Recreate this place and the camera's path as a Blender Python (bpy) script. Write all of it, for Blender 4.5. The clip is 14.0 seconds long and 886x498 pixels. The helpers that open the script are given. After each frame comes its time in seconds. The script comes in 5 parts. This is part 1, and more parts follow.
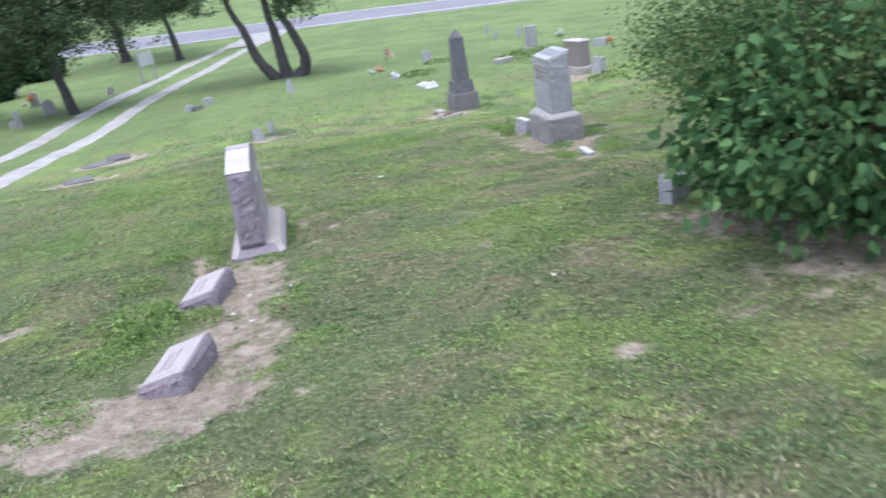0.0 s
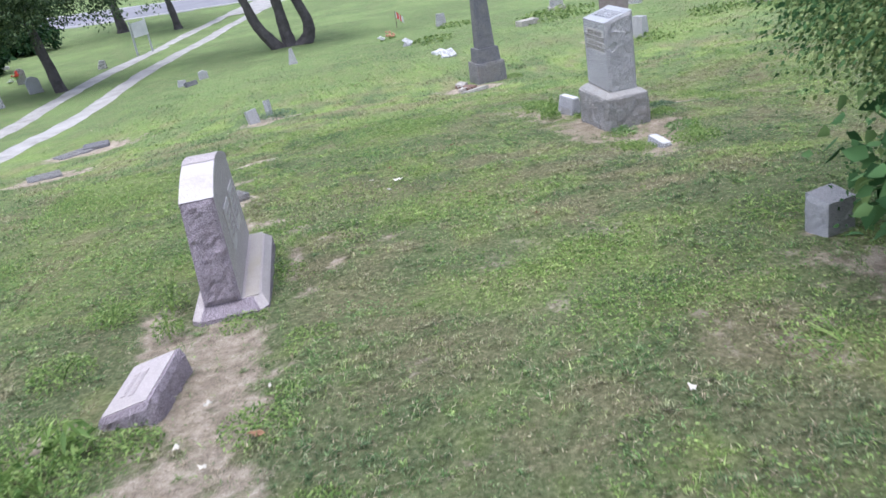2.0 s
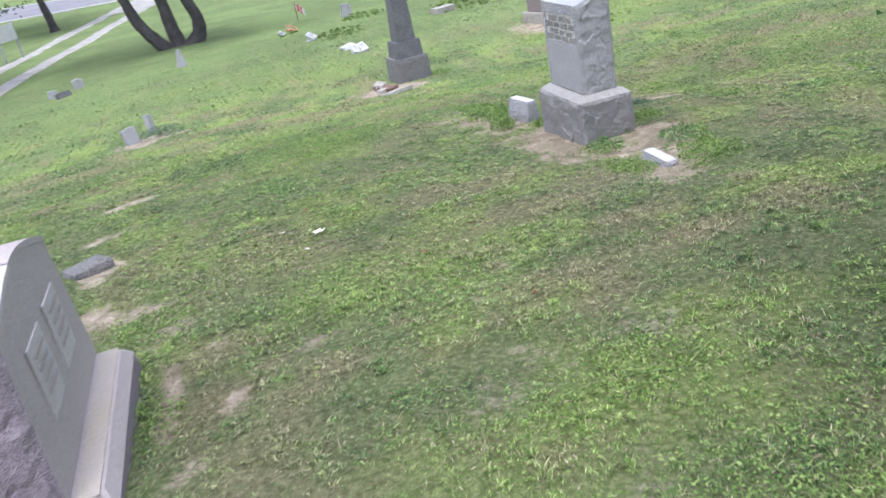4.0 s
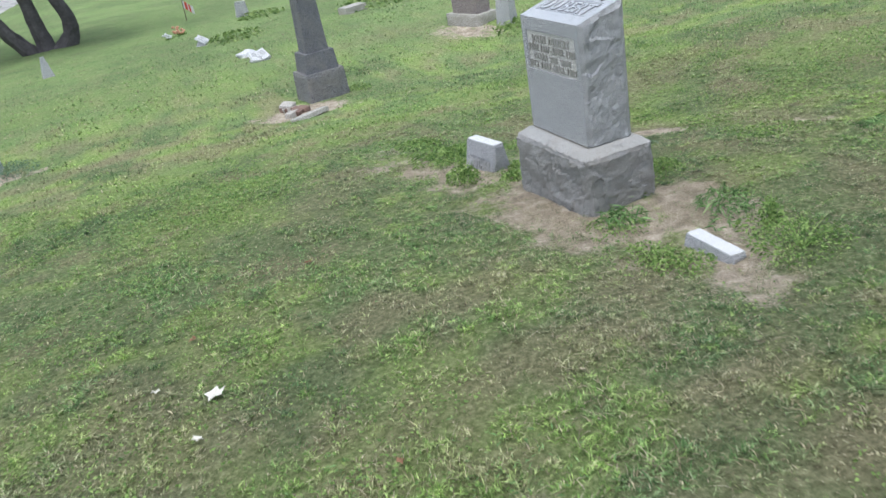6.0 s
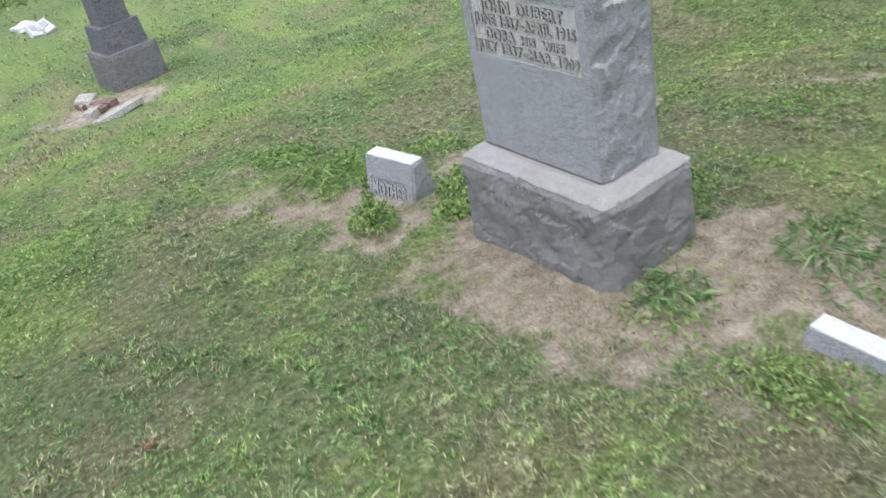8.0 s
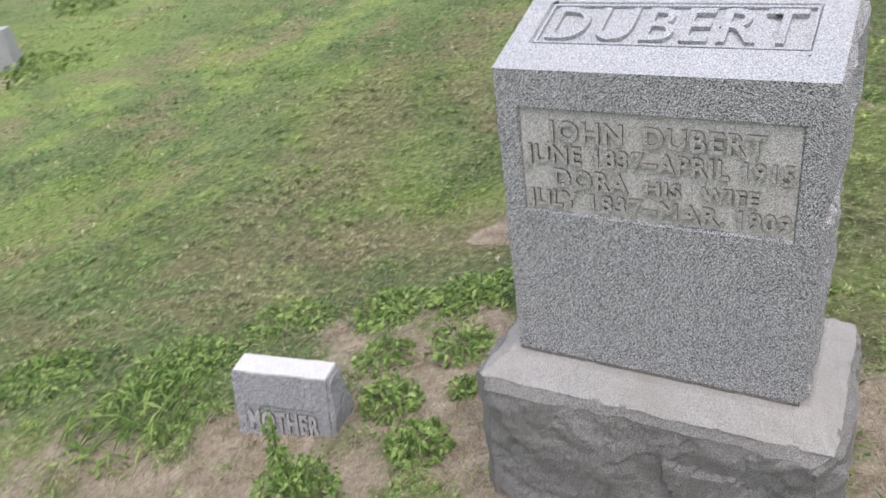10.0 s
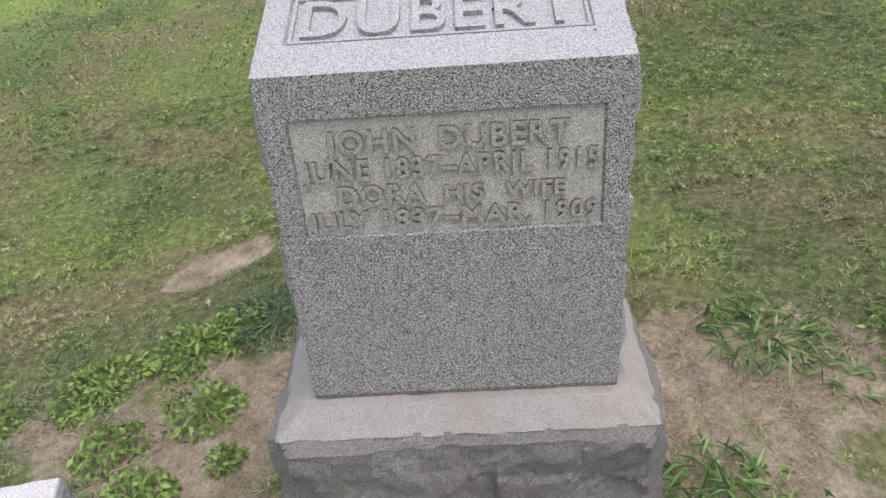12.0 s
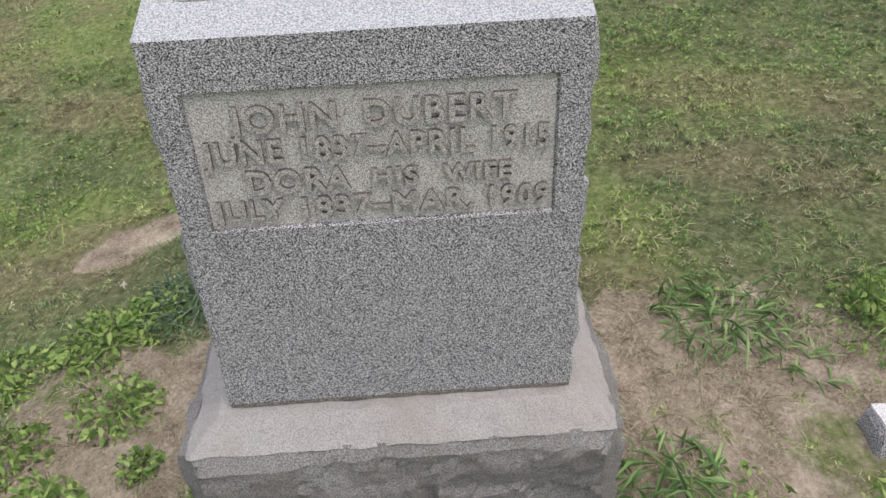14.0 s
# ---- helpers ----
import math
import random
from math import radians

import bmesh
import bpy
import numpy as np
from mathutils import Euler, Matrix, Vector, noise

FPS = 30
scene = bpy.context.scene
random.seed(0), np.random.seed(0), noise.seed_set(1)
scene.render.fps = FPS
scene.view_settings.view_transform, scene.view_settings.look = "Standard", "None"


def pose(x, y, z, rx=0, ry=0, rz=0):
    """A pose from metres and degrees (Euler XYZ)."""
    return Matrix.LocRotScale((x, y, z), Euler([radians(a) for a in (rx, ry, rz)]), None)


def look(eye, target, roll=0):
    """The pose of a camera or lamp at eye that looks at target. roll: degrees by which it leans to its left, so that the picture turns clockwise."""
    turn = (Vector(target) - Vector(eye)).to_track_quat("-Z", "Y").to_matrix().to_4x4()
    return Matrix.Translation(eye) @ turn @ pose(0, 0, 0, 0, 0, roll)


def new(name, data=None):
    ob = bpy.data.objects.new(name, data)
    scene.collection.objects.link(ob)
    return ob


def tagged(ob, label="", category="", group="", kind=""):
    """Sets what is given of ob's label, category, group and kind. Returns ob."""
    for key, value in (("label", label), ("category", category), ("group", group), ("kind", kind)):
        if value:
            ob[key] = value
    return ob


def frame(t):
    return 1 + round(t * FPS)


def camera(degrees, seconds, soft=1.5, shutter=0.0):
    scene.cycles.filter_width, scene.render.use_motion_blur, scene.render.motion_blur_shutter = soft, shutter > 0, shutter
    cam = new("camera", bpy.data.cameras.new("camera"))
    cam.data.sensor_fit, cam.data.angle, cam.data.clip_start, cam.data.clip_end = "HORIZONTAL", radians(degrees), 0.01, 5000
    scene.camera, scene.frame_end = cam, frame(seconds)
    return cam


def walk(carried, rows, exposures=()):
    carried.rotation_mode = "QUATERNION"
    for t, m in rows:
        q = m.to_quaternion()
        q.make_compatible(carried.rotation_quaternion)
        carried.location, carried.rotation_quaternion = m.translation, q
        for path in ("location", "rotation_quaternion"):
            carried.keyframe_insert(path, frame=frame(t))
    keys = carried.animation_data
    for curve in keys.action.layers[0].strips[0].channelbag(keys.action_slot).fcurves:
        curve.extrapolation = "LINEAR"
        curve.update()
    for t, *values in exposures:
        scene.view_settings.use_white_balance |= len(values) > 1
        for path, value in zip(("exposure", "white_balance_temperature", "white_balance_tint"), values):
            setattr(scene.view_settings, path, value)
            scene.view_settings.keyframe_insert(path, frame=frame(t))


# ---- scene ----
cam = camera(56.9, 14.0, 1.5, 0.3)
PATH = [
    (0, (0.448, 0.24, 2.606), (0.712, 2.099, 1.918), -7.9),
    (0.1, (0.456, 0.36, 2.599), (0.652, 2.225, 1.915), -7.7),
    (0.2, (0.463, 0.478, 2.592), (0.598, 2.348, 1.918), -7.5),
    (0.5, (0.485, 0.836, 2.57), (0.565, 2.711, 1.878), -7.1),
    (0.6, (0.486, 0.947, 2.562), (0.579, 2.824, 1.877), -8.1),
    (1, (0.49, 1.36, 2.497), (0.699, 3.223, 1.799), -10.1),
    (1.5, (0.559, 1.892, 2.429), (0.79, 3.738, 1.693), -11.3),
    (2, (0.627, 2.429, 2.412), (0.843, 4.265, 1.647), -9.5),
    (2.1, (0.649, 2.547, 2.408), (0.865, 4.382, 1.644), -10.0),
    (2.5, (0.645, 2.916, 2.323), (0.876, 4.75, 1.559), -8.9),
    (3, (0.718, 3.462, 2.279), (0.889, 5.285, 1.474), -10.6),
    (3.5, (0.772, 4.01, 2.225), (0.951, 5.814, 1.38), -9.3),
    (4, (0.813, 4.532, 2.177), (1.219, 6.31, 1.356), -10.9),
    (6.3, (1.267, 6.956, 2.019), (1.879, 8.638, 1.127), -10.1),
    (6.5, (1.318, 7.14, 1.983), (1.938, 8.809, 1.074), -10.0),
    (7, (1.455, 7.667, 1.922), (2.237, 9.224, 0.94), -9.4),
    (7.2, (1.528, 7.864, 1.9), (2.346, 9.369, 0.869), -11.3),
    (9.3, (2.139, 10.068, 1.666), (3.173, 11.407, 0.598), -9.0),
    (9.5, (2.158, 10.215, 1.639), (3.342, 11.438, 0.588), -8.1),
    (10, (2.157, 10.497, 1.619), (3.613, 11.402, 0.59), -8.0),
    (10.5, (2.263, 10.7, 1.594), (3.901, 11.355, 0.651), -7.8),
    (11, (2.273, 10.842, 1.564), (3.964, 11.169, 0.548), -5.9),
    (11.5, (2.259, 10.875, 1.556), (3.956, 10.999, 0.505), -3.7),
    (12, (2.298, 10.854, 1.542), (3.983, 10.927, 0.465), -4.0),
    (12.5, (2.345, 10.85, 1.537), (4.009, 10.882, 0.429), -2.8),
    (13, (2.394, 10.85, 1.509), (4.043, 10.851, 0.376), -2.9),
    (13.5, (2.468, 10.845, 1.477), (4.108, 10.814, 0.333), -2.9),
    (14, (2.494, 10.834, 1.478), (4.119, 10.776, 0.313), -2.1),
]
walk(cam, [(t, look(eye, target, roll)) for t, eye, target, roll in PATH],
     exposures=[(0, 0.94, 5650, 15), (2.0, 0.94, 5800, 15), (4.2, 1.02, 5900, 15), (6.5, 0.71, 5950, 6), (9.0, 0.94, 6150, 13), (11.0, 0.58, 6650, 14), (14, 0.6, 6650, 14)])

# ---- world and light: bright overcast ----
world = bpy.data.worlds.new("world")
scene.world = world
world.use_nodes = True
wn = world.node_tree
sky = wn.nodes.new("ShaderNodeTexSky")
sky.sky_type, sky.sun_disc = "NISHITA", False
sky.sun_elevation, sky.sun_rotation = radians(77), radians(221)
sky.air_density, sky.dust_density, sky.ozone_density = 1.0, 4.0, 1.0
sky_soft = wn.nodes.new("ShaderNodeHueSaturation")
sky_soft.inputs["Saturation"].default_value = 0.55
wn.links.new(sky.outputs[0], sky_soft.inputs["Color"])
wn.links.new(sky_soft.outputs[0], wn.nodes["Background"].inputs[0])
wn.nodes["Background"].inputs[1].default_value = 0.15
sun_data = bpy.data.lights.new("sun", "SUN")
sun_data.energy, sun_data.angle, sun_data.color = 0.75, radians(70), (1.0, 0.98, 0.95)
sun = new("sun", sun_data)
sun.matrix_world = look((-3, -3.5, 20), (0, 0, 0))


# ---- materials ----
def shader(name, rough=0.8, spec=0.3):
    m = bpy.data.materials.new(name)
    m.use_nodes = True
    b = m.node_tree.nodes["Principled BSDF"]
    b.inputs["Roughness"].default_value = rough
    b.inputs["Specular IOR Level"].default_value = spec
    return m, m.node_tree, b


def node(nt, kind, **vals):
    n = nt.nodes.new(kind)
    for k, v in vals.items():
        n.inputs[k.replace("_", " ")].default_value = v
    return n


def coords(nt):
    return nt.nodes.new("ShaderNodeTexCoord").outputs["Object"]


def place(nt):
    return nt.nodes.new("ShaderNodeNewGeometry").outputs["Position"]


def noise_tex(nt, co, scale, detail=4, rough=0.6):
    n = node(nt, "ShaderNodeTexNoise", Scale=scale, Detail=detail, Roughness=rough)
    nt.links.new(co, n.inputs["Vector"])
    return n.outputs["Fac"]


def ramp(nt, fac, stops):
    r = nt.nodes.new("ShaderNodeValToRGB")
    while len(r.color_ramp.elements) < len(stops):
        r.color_ramp.elements.new(0.5)
    for e, (p, c) in zip(r.color_ramp.elements, stops):
        e.position = p
        e.color = (*c, 1) if len(c) == 3 else (c[0], c[0], c[0], 1)
    nt.links.new(fac, r.inputs[0])
    return r.outputs[0]


def mix(nt, fac, a, b, blend="MIX"):
    m = nt.nodes.new("ShaderNodeMix")
    m.data_type, m.blend_type = "RGBA", blend
    for sock, v in ((m.inputs[0], fac), (m.inputs[6], a), (m.inputs[7], b)):
        if isinstance(v, (int, float)):
            sock.default_value = v
        elif isinstance(v, tuple):
            sock.default_value = (*v, 1)
        else:
            nt.links.new(v, sock)
    return m.outputs[2]


def math_node(nt, op, a, b=0.0):
    m = nt.nodes.new("ShaderNodeMath")
    m.operation = op
    for sock, v in zip(m.inputs, (a, b)):
        if isinstance(v, (int, float)):
            sock.default_value = v
        else:
            nt.links.new(v, sock)
    return m.outputs[0]


def bump(nt, b, height, dist=0.01, strength=0.6):
    n = nt.nodes.new("ShaderNodeBump")
    n.inputs["Distance"].default_value, n.inputs["Strength"].default_value = dist, strength
    nt.links.new(height, n.inputs["Height"])
    nt.links.new(n.outputs[0], b.inputs["Normal"])


def granite(name, dark, mid, light, stain=(0.3, 0.27, 0.22), amount=0.35, grain=400, rough=0.75, relief=0.003):
    m, nt, b = shader(name, rough, 0.35)
    turned = nt.nodes.new("ShaderNodeMapping")
    turned.inputs["Rotation"].default_value, turned.inputs["Location"].default_value = (0.53, 0.71, 0.37), (0.013, 0.027, 0.041)
    nt.links.new(coords(nt), turned.inputs["Vector"])
    co = turned.outputs[0]
    fine = noise_tex(nt, co, grain, 2, 0.7)
    col = ramp(nt, fine, [(0.455, dark), (0.5, mid), (0.545, light)])
    v = node(nt, "ShaderNodeTexVoronoi", Scale=grain * 0.55)
    nt.links.new(co, v.inputs["Vector"])
    speck = ramp(nt, v.outputs["Distance"], [(0.12, (1.0,)), (0.26, (0.0,))])
    col = mix(nt, math_node(nt, "MULTIPLY", speck, 0.5), col, dark)
    big = ramp(nt, noise_tex(nt, co, 5, 5, 0.65), [(0.42, (0.0,)), (0.72, (1.0,))])
    col = mix(nt, math_node(nt, "MULTIPLY", big, amount), col, stain)
    nt.links.new(col, b.inputs["Base Color"])
    bump(nt, b, math_node(nt, "ADD", fine, noise_tex(nt, co, 40, 4)), relief, 0.7)
    return m


def mottled(name, stops, scale, rough=0.85, relief=0.004, fine=60, spec=0.25):
    m, nt, b = shader(name, rough, spec)
    co = coords(nt)
    f = math_node(nt, "ADD", math_node(nt, "MULTIPLY", noise_tex(nt, co, scale, 6, 0.65), 0.65),
                  math_node(nt, "MULTIPLY", noise_tex(nt, co, fine, 3, 0.7), 0.35))
    nt.links.new(ramp(nt, f, stops), b.inputs["Base Color"])
    bump(nt, b, f, relief, 0.8)
    return m


def leafy(name, stops, patch=None, scale=0.8, rough=0.55, shine=0.15, through_light=0.25):
    """Foliage: every leaf or blade its own shade, with broad patches by place."""
    m, nt, b = shader(name, rough, shine)
    g = nt.nodes.new("ShaderNodeNewGeometry")
    col = ramp(nt, g.outputs["Random Per Island"], stops)
    if patch:
        far = ramp(nt, noise_tex(nt, g.outputs["Position"], scale, 4, 0.6), [(0.4, (0.0,)), (0.62, (1.0,))])
        col = mix(nt, math_node(nt, "MULTIPLY", far, 0.75), col, mix(nt, 0.5, col, patch))
    nt.links.new(col, b.inputs["Base Color"])
    t = nt.nodes.new("ShaderNodeBsdfTranslucent")
    nt.links.new(col, t.inputs["Color"])
    s = nt.nodes.new("ShaderNodeMixShader")
    s.inputs[0].default_value = through_light
    nt.links.new(b.outputs[0], s.inputs[1])
    nt.links.new(t.outputs[0], s.inputs[2])
    nt.links.new(s.outputs[0], nt.nodes["Material Output"].inputs[0])
    return m


def ground_material():
    m, nt, b = shader("lawn_ground", 0.95, 0.1)
    p = place(nt)
    bare = nt.nodes.new("ShaderNodeAttribute")
    bare.attribute_name = "bare"
    fine, mid, wide = noise_tex(nt, p, 30, 6, 0.8), noise_tex(nt, p, 2.6, 6, 0.75), noise_tex(nt, p, 0.45, 5, 0.65)
    kinds = {}
    for kind in ("lush", "dry", "deep", "turf"):
        n = nt.nodes.new("ShaderNodeAttribute")
        n.attribute_name = kind
        kinds[kind] = n.outputs["Fac"]
    green = ramp(nt, fine, [(0.32, (0.07, 0.12, 0.035)), (0.5, (0.195, 0.28, 0.105)), (0.68, (0.35, 0.44, 0.19))])
    lush = ramp(nt, fine, [(0.32, (0.12, 0.19, 0.03)), (0.5, (0.275, 0.385, 0.105)), (0.68, (0.45, 0.54, 0.2))])
    deep = ramp(nt, fine, [(0.32, (0.05, 0.078, 0.035)), (0.5, (0.125, 0.175, 0.075)), (0.68, (0.24, 0.3, 0.14))])
    dry = ramp(nt, fine, [(0.32, (0.14, 0.115, 0.065)), (0.52, (0.31, 0.27, 0.16)), (0.72, (0.5, 0.45, 0.29))])
    rows = ramp(nt, wide, [(0.42, (0.0,)), (0.56, (1.0,))])
    thin = ramp(nt, mid, [(0.47, (0.0,)), (0.6, (1.0,))])
    far = mix(nt, math_node(nt, "MULTIPLY", rows, 0.6), green, deep)
    for kind, tone, most in (("deep", deep, 0.8), ("lush", lush, 0.8), ("dry", dry, 0.75)):
        far = mix(nt, math_node(nt, "MULTIPLY", kinds[kind], most), far, tone)
    far = mix(nt, math_node(nt, "MULTIPLY", thin, 0.25), far, dry)
    thatch = ramp(nt, fine, [(0.35, (0.05, 0.05, 0.028)), (0.52, (0.125, 0.12, 0.068)), (0.7, (0.29, 0.265, 0.17))])
    lawn = mix(nt, kinds["turf"], far, mix(nt, 0.5, thatch, far))
    soil = ramp(nt, math_node(nt, "ADD", math_node(nt, "MULTIPLY", noise_tex(nt, p, 9, 6, 0.7), 0.6), math_node(nt, "MULTIPLY", noise_tex(nt, p, 90, 3, 0.7), 0.4)),
                [(0.33, (0.14, 0.115, 0.086)), (0.5, (0.395, 0.33, 0.255)), (0.66, (0.64, 0.56, 0.455))])
    edge = math_node(nt, "ADD", bare.outputs["Fac"], math_node(nt, "MULTIPLY", math_node(nt, "SUBTRACT", noise_tex(nt, p, 7, 6, 0.8), 0.5), 1.3))
    nt.links.new(mix(nt, ramp(nt, edge, [(0.38, (0.0,)), (0.62, (1.0,))]), lawn, soil), b.inputs["Base Color"])
    bump(nt, b, math_node(nt, "ADD", fine, mid), 0.03, 0.9)
    return m


GROUND = ground_material()
def grass_material():
    """Mown turf: fresh, dark and dry blades gathered in patches of several sizes."""
    m, nt, s = shader("grass_blades", 0.6, 0.12)
    g = nt.nodes.new("ShaderNodeNewGeometry")
    own, p = g.outputs["Random Per Island"], g.outputs["Position"]
    fresh = ramp(nt, own, [(0.0, (0.07, 0.145, 0.036)), (0.5, (0.16, 0.265, 0.093)), (0.92, (0.26, 0.37, 0.145)), (1.0, (0.42, 0.43, 0.27))])
    bright = ramp(nt, own, [(0.0, (0.14, 0.235, 0.045)), (0.6, (0.29, 0.42, 0.1)), (1.0, (0.47, 0.57, 0.2))])
    deep = ramp(nt, own, [(0.0, (0.04, 0.078, 0.034)), (0.6, (0.09, 0.152, 0.068)), (1.0, (0.18, 0.255, 0.125))])
    dry = ramp(nt, own, [(0.0, (0.15, 0.125, 0.075)), (0.5, (0.3, 0.26, 0.16)), (1.0, (0.5, 0.45, 0.31))])
    a = ramp(nt, noise_tex(nt, p, 0.6, 4, 0.6), [(0.46, (0.0,)), (0.6, (1.0,))])
    e = ramp(nt, noise_tex(nt, p, 9, 5, 0.7), [(0.52, (0.0,)), (0.6, (1.0,))])
    col = mix(nt, math_node(nt, "MULTIPLY", a, 0.5), fresh, deep)
    for kind, tone, most in (("deep", deep, 0.8), ("lush", bright, 0.8), ("dry", dry, 0.8)):
        n = nt.nodes.new("ShaderNodeAttribute")
        n.attribute_name = kind
        col = mix(nt, math_node(nt, "MULTIPLY", n.outputs["Fac"], most), col, tone)
    odd = nt.nodes.new("ShaderNodeAttribute")
    odd.attribute_name = "straw"
    col = mix(nt, math_node(nt, "MULTIPLY", e, 0.5), col, bright)
    col = mix(nt, odd.outputs["Fac"], col, dry)
    tuft = ramp(nt, noise_tex(nt, p, 26, 4, 0.7), [(0.37, (0.42,)), (0.5, (0.96,)), (0.63, (1.6,))])
    col = mix(nt, 1.0, col, tuft, "MULTIPLY")
    nt.links.new(col, s.inputs["Base Color"])
    t = nt.nodes.new("ShaderNodeBsdfTranslucent")
    nt.links.new(col, t.inputs["Color"])
    x = nt.nodes.new("ShaderNodeMixShader")
    x.inputs[0].default_value = 0.17
    nt.links.new(s.outputs[0], x.inputs[1])
    nt.links.new(t.outputs[0], x.inputs[2])
    nt.links.new(x.outputs[0], nt.nodes["Material Output"].inputs[0])
    return m


GRASS = grass_material()
WEED = leafy("weed_leaf", [(0.0, (0.09, 0.165, 0.045)), (0.5, (0.205, 0.32, 0.088)), (1.0, (0.37, 0.48, 0.165))])
WEED_BLUE = leafy("crabgrass_leaf", [(0.0, (0.1, 0.185, 0.065)), (0.6, (0.2, 0.335, 0.12)), (1.0, (0.35, 0.49, 0.21))])
WEED_FAR = leafy("tall_weed_leaf", [(0.0, (0.1, 0.16, 0.05)), (0.5, (0.19, 0.28, 0.085)), (1.0, (0.32, 0.4, 0.15))])
STRAW = leafy("dry_straw", [(0.0, (0.16, 0.132, 0.09)), (0.5, (0.385, 0.33, 0.235)), (1.0, (0.52, 0.46, 0.34))])
FESCUE = leafy("fescue_blade", [(0.0, (0.085, 0.14, 0.085)), (0.6, (0.165, 0.25, 0.155)), (1.0, (0.28, 0.38, 0.25))])
SHRUB = leafy("shrub_leaf", [(0.0, (0.035, 0.085, 0.032)), (0.5, (0.075, 0.16, 0.06)), (0.85, (0.12, 0.225, 0.085)), (1.0, (0.21, 0.3, 0.11))], rough=0.65, shine=0.08, through_light=0.25)
SHRUB_LIGHT = leafy("pale_shrub_leaf", [(0.0, (0.085, 0.14, 0.05)), (0.6, (0.19, 0.27, 0.095)), (1.0, (0.36, 0.42, 0.18))], through_light=0.3)
CEDAR = leafy("cedar_foliage", [(0.0, (0.02, 0.04, 0.018)), (0.6, (0.05, 0.085, 0.036)), (1.0, (0.12, 0.16, 0.07))], through_light=0.1)
DARKLEAF = leafy("hedge_foliage", [(0.0, (0.012, 0.035, 0.016)), (0.6, (0.03, 0.075, 0.03)), (1.0, (0.06, 0.13, 0.05))], through_light=0.12)
BARK = mottled("bark", [(0.3, (0.04, 0.036, 0.036)), (0.55, (0.10, 0.092, 0.092)), (0.8, (0.19, 0.175, 0.172))], 3, 0.95, 0.03, 22)
TWIG = mottled("twig", [(0.3, (0.06, 0.045, 0.03)), (0.7, (0.18, 0.14, 0.1))], 8, 0.9)
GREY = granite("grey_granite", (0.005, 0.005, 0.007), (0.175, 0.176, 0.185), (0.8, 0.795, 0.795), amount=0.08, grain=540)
GREY_ROUGH = granite("rough_grey_granite", (0.19, 0.187, 0.182), (0.325, 0.318, 0.307), (0.45, 0.442, 0.43), stain=(0.225, 0.2, 0.17), amount=0.5, grain=420, relief=0.02)
# paler, cooler copy of the grey granite: sky light painted on the top
GREY_TOP = granite("skylit_granite_top", (0.23, 0.242, 0.258), (0.43, 0.448, 0.468), (0.56, 0.578, 0.6), amount=0.08)
PLINTH_TOP = granite("stained_plinth_granite", (0.27, 0.262, 0.25), (0.385, 0.376, 0.36), (0.48, 0.47, 0.45), stain=(0.29, 0.265, 0.23), amount=0.5, grain=520)
PANEL = granite("sunk_panel_granite", (0.26, 0.245, 0.225), (0.66, 0.625, 0.58), (0.86, 0.83, 0.79), stain=(0.45, 0.41, 0.35), amount=0.2, grain=560)
# dark tone of the die's joint, also the shade painted round raised letters
JOINT_AND_SHADE = granite("joint_and_shade_granite", (0.06, 0.054, 0.045), (0.145, 0.13, 0.108), (0.23, 0.21, 0.18), amount=0.2)
LETTER = granite("letter_granite", (0.17, 0.16, 0.145), (0.5, 0.475, 0.44), (0.7, 0.67, 0.63), amount=0.15, grain=560)
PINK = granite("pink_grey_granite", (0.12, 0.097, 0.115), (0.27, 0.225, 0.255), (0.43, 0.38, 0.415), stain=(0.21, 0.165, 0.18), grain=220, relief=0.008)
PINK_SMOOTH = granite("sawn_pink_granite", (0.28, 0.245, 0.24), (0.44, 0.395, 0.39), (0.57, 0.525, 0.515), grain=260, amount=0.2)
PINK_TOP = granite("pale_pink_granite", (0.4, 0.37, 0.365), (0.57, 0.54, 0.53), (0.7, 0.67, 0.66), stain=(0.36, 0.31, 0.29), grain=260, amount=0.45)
LICHEN = granite("lichened_granite", (0.3, 0.265, 0.23), (0.45, 0.41, 0.37), (0.58, 0.54, 0.49), stain=(0.4, 0.35, 0.24), amount=0.5)
SPECKLED = granite("speckled_marker_granite", (0.07, 0.07, 0.08), (0.27, 0.27, 0.285), (0.58, 0.58, 0.59), stain=(0.3, 0.285, 0.26), amount=0.15, grain=420)
PALE_TOP = granite("pale_marker_top", (0.42, 0.42, 0.43), (0.58, 0.58, 0.59), (0.7, 0.7, 0.7), stain=(0.4, 0.39, 0.36), amount=0.25, grain=300)
PALE = granite("pale_marble", (0.25, 0.25, 0.255), (0.4, 0.4, 0.41), (0.56, 0.56, 0.565), stain=(0.27, 0.26, 0.235), grain=300)
BROWN = granite("brown_granite", (0.13, 0.105, 0.105), (0.25, 0.21, 0.205), (0.37, 0.32, 0.31), grain=120)
DARK = granite("dark_grey_granite", (0.05, 0.05, 0.058), (0.125, 0.126, 0.14), (0.23, 0.232, 0.25), grain=140, amount=0.25)
OLD_GREY = granite("weathered_grey_granite", (0.07, 0.07, 0.074), (0.175, 0.174, 0.18), (0.31, 0.305, 0.305), amount=0.4, grain=160, relief=0.012)
CONCRETE = granite("old_concrete", (0.28, 0.26, 0.23), (0.42, 0.39, 0.35), (0.55, 0.52, 0.47), stain=(0.2, 0.19, 0.15), grain=80, amount=0.5)
ASPHALT = mottled("asphalt", [(0.3, (0.19, 0.19, 0.21)), (0.7, (0.29, 0.29, 0.31))], 0.4, 0.9, 0.004, 30)
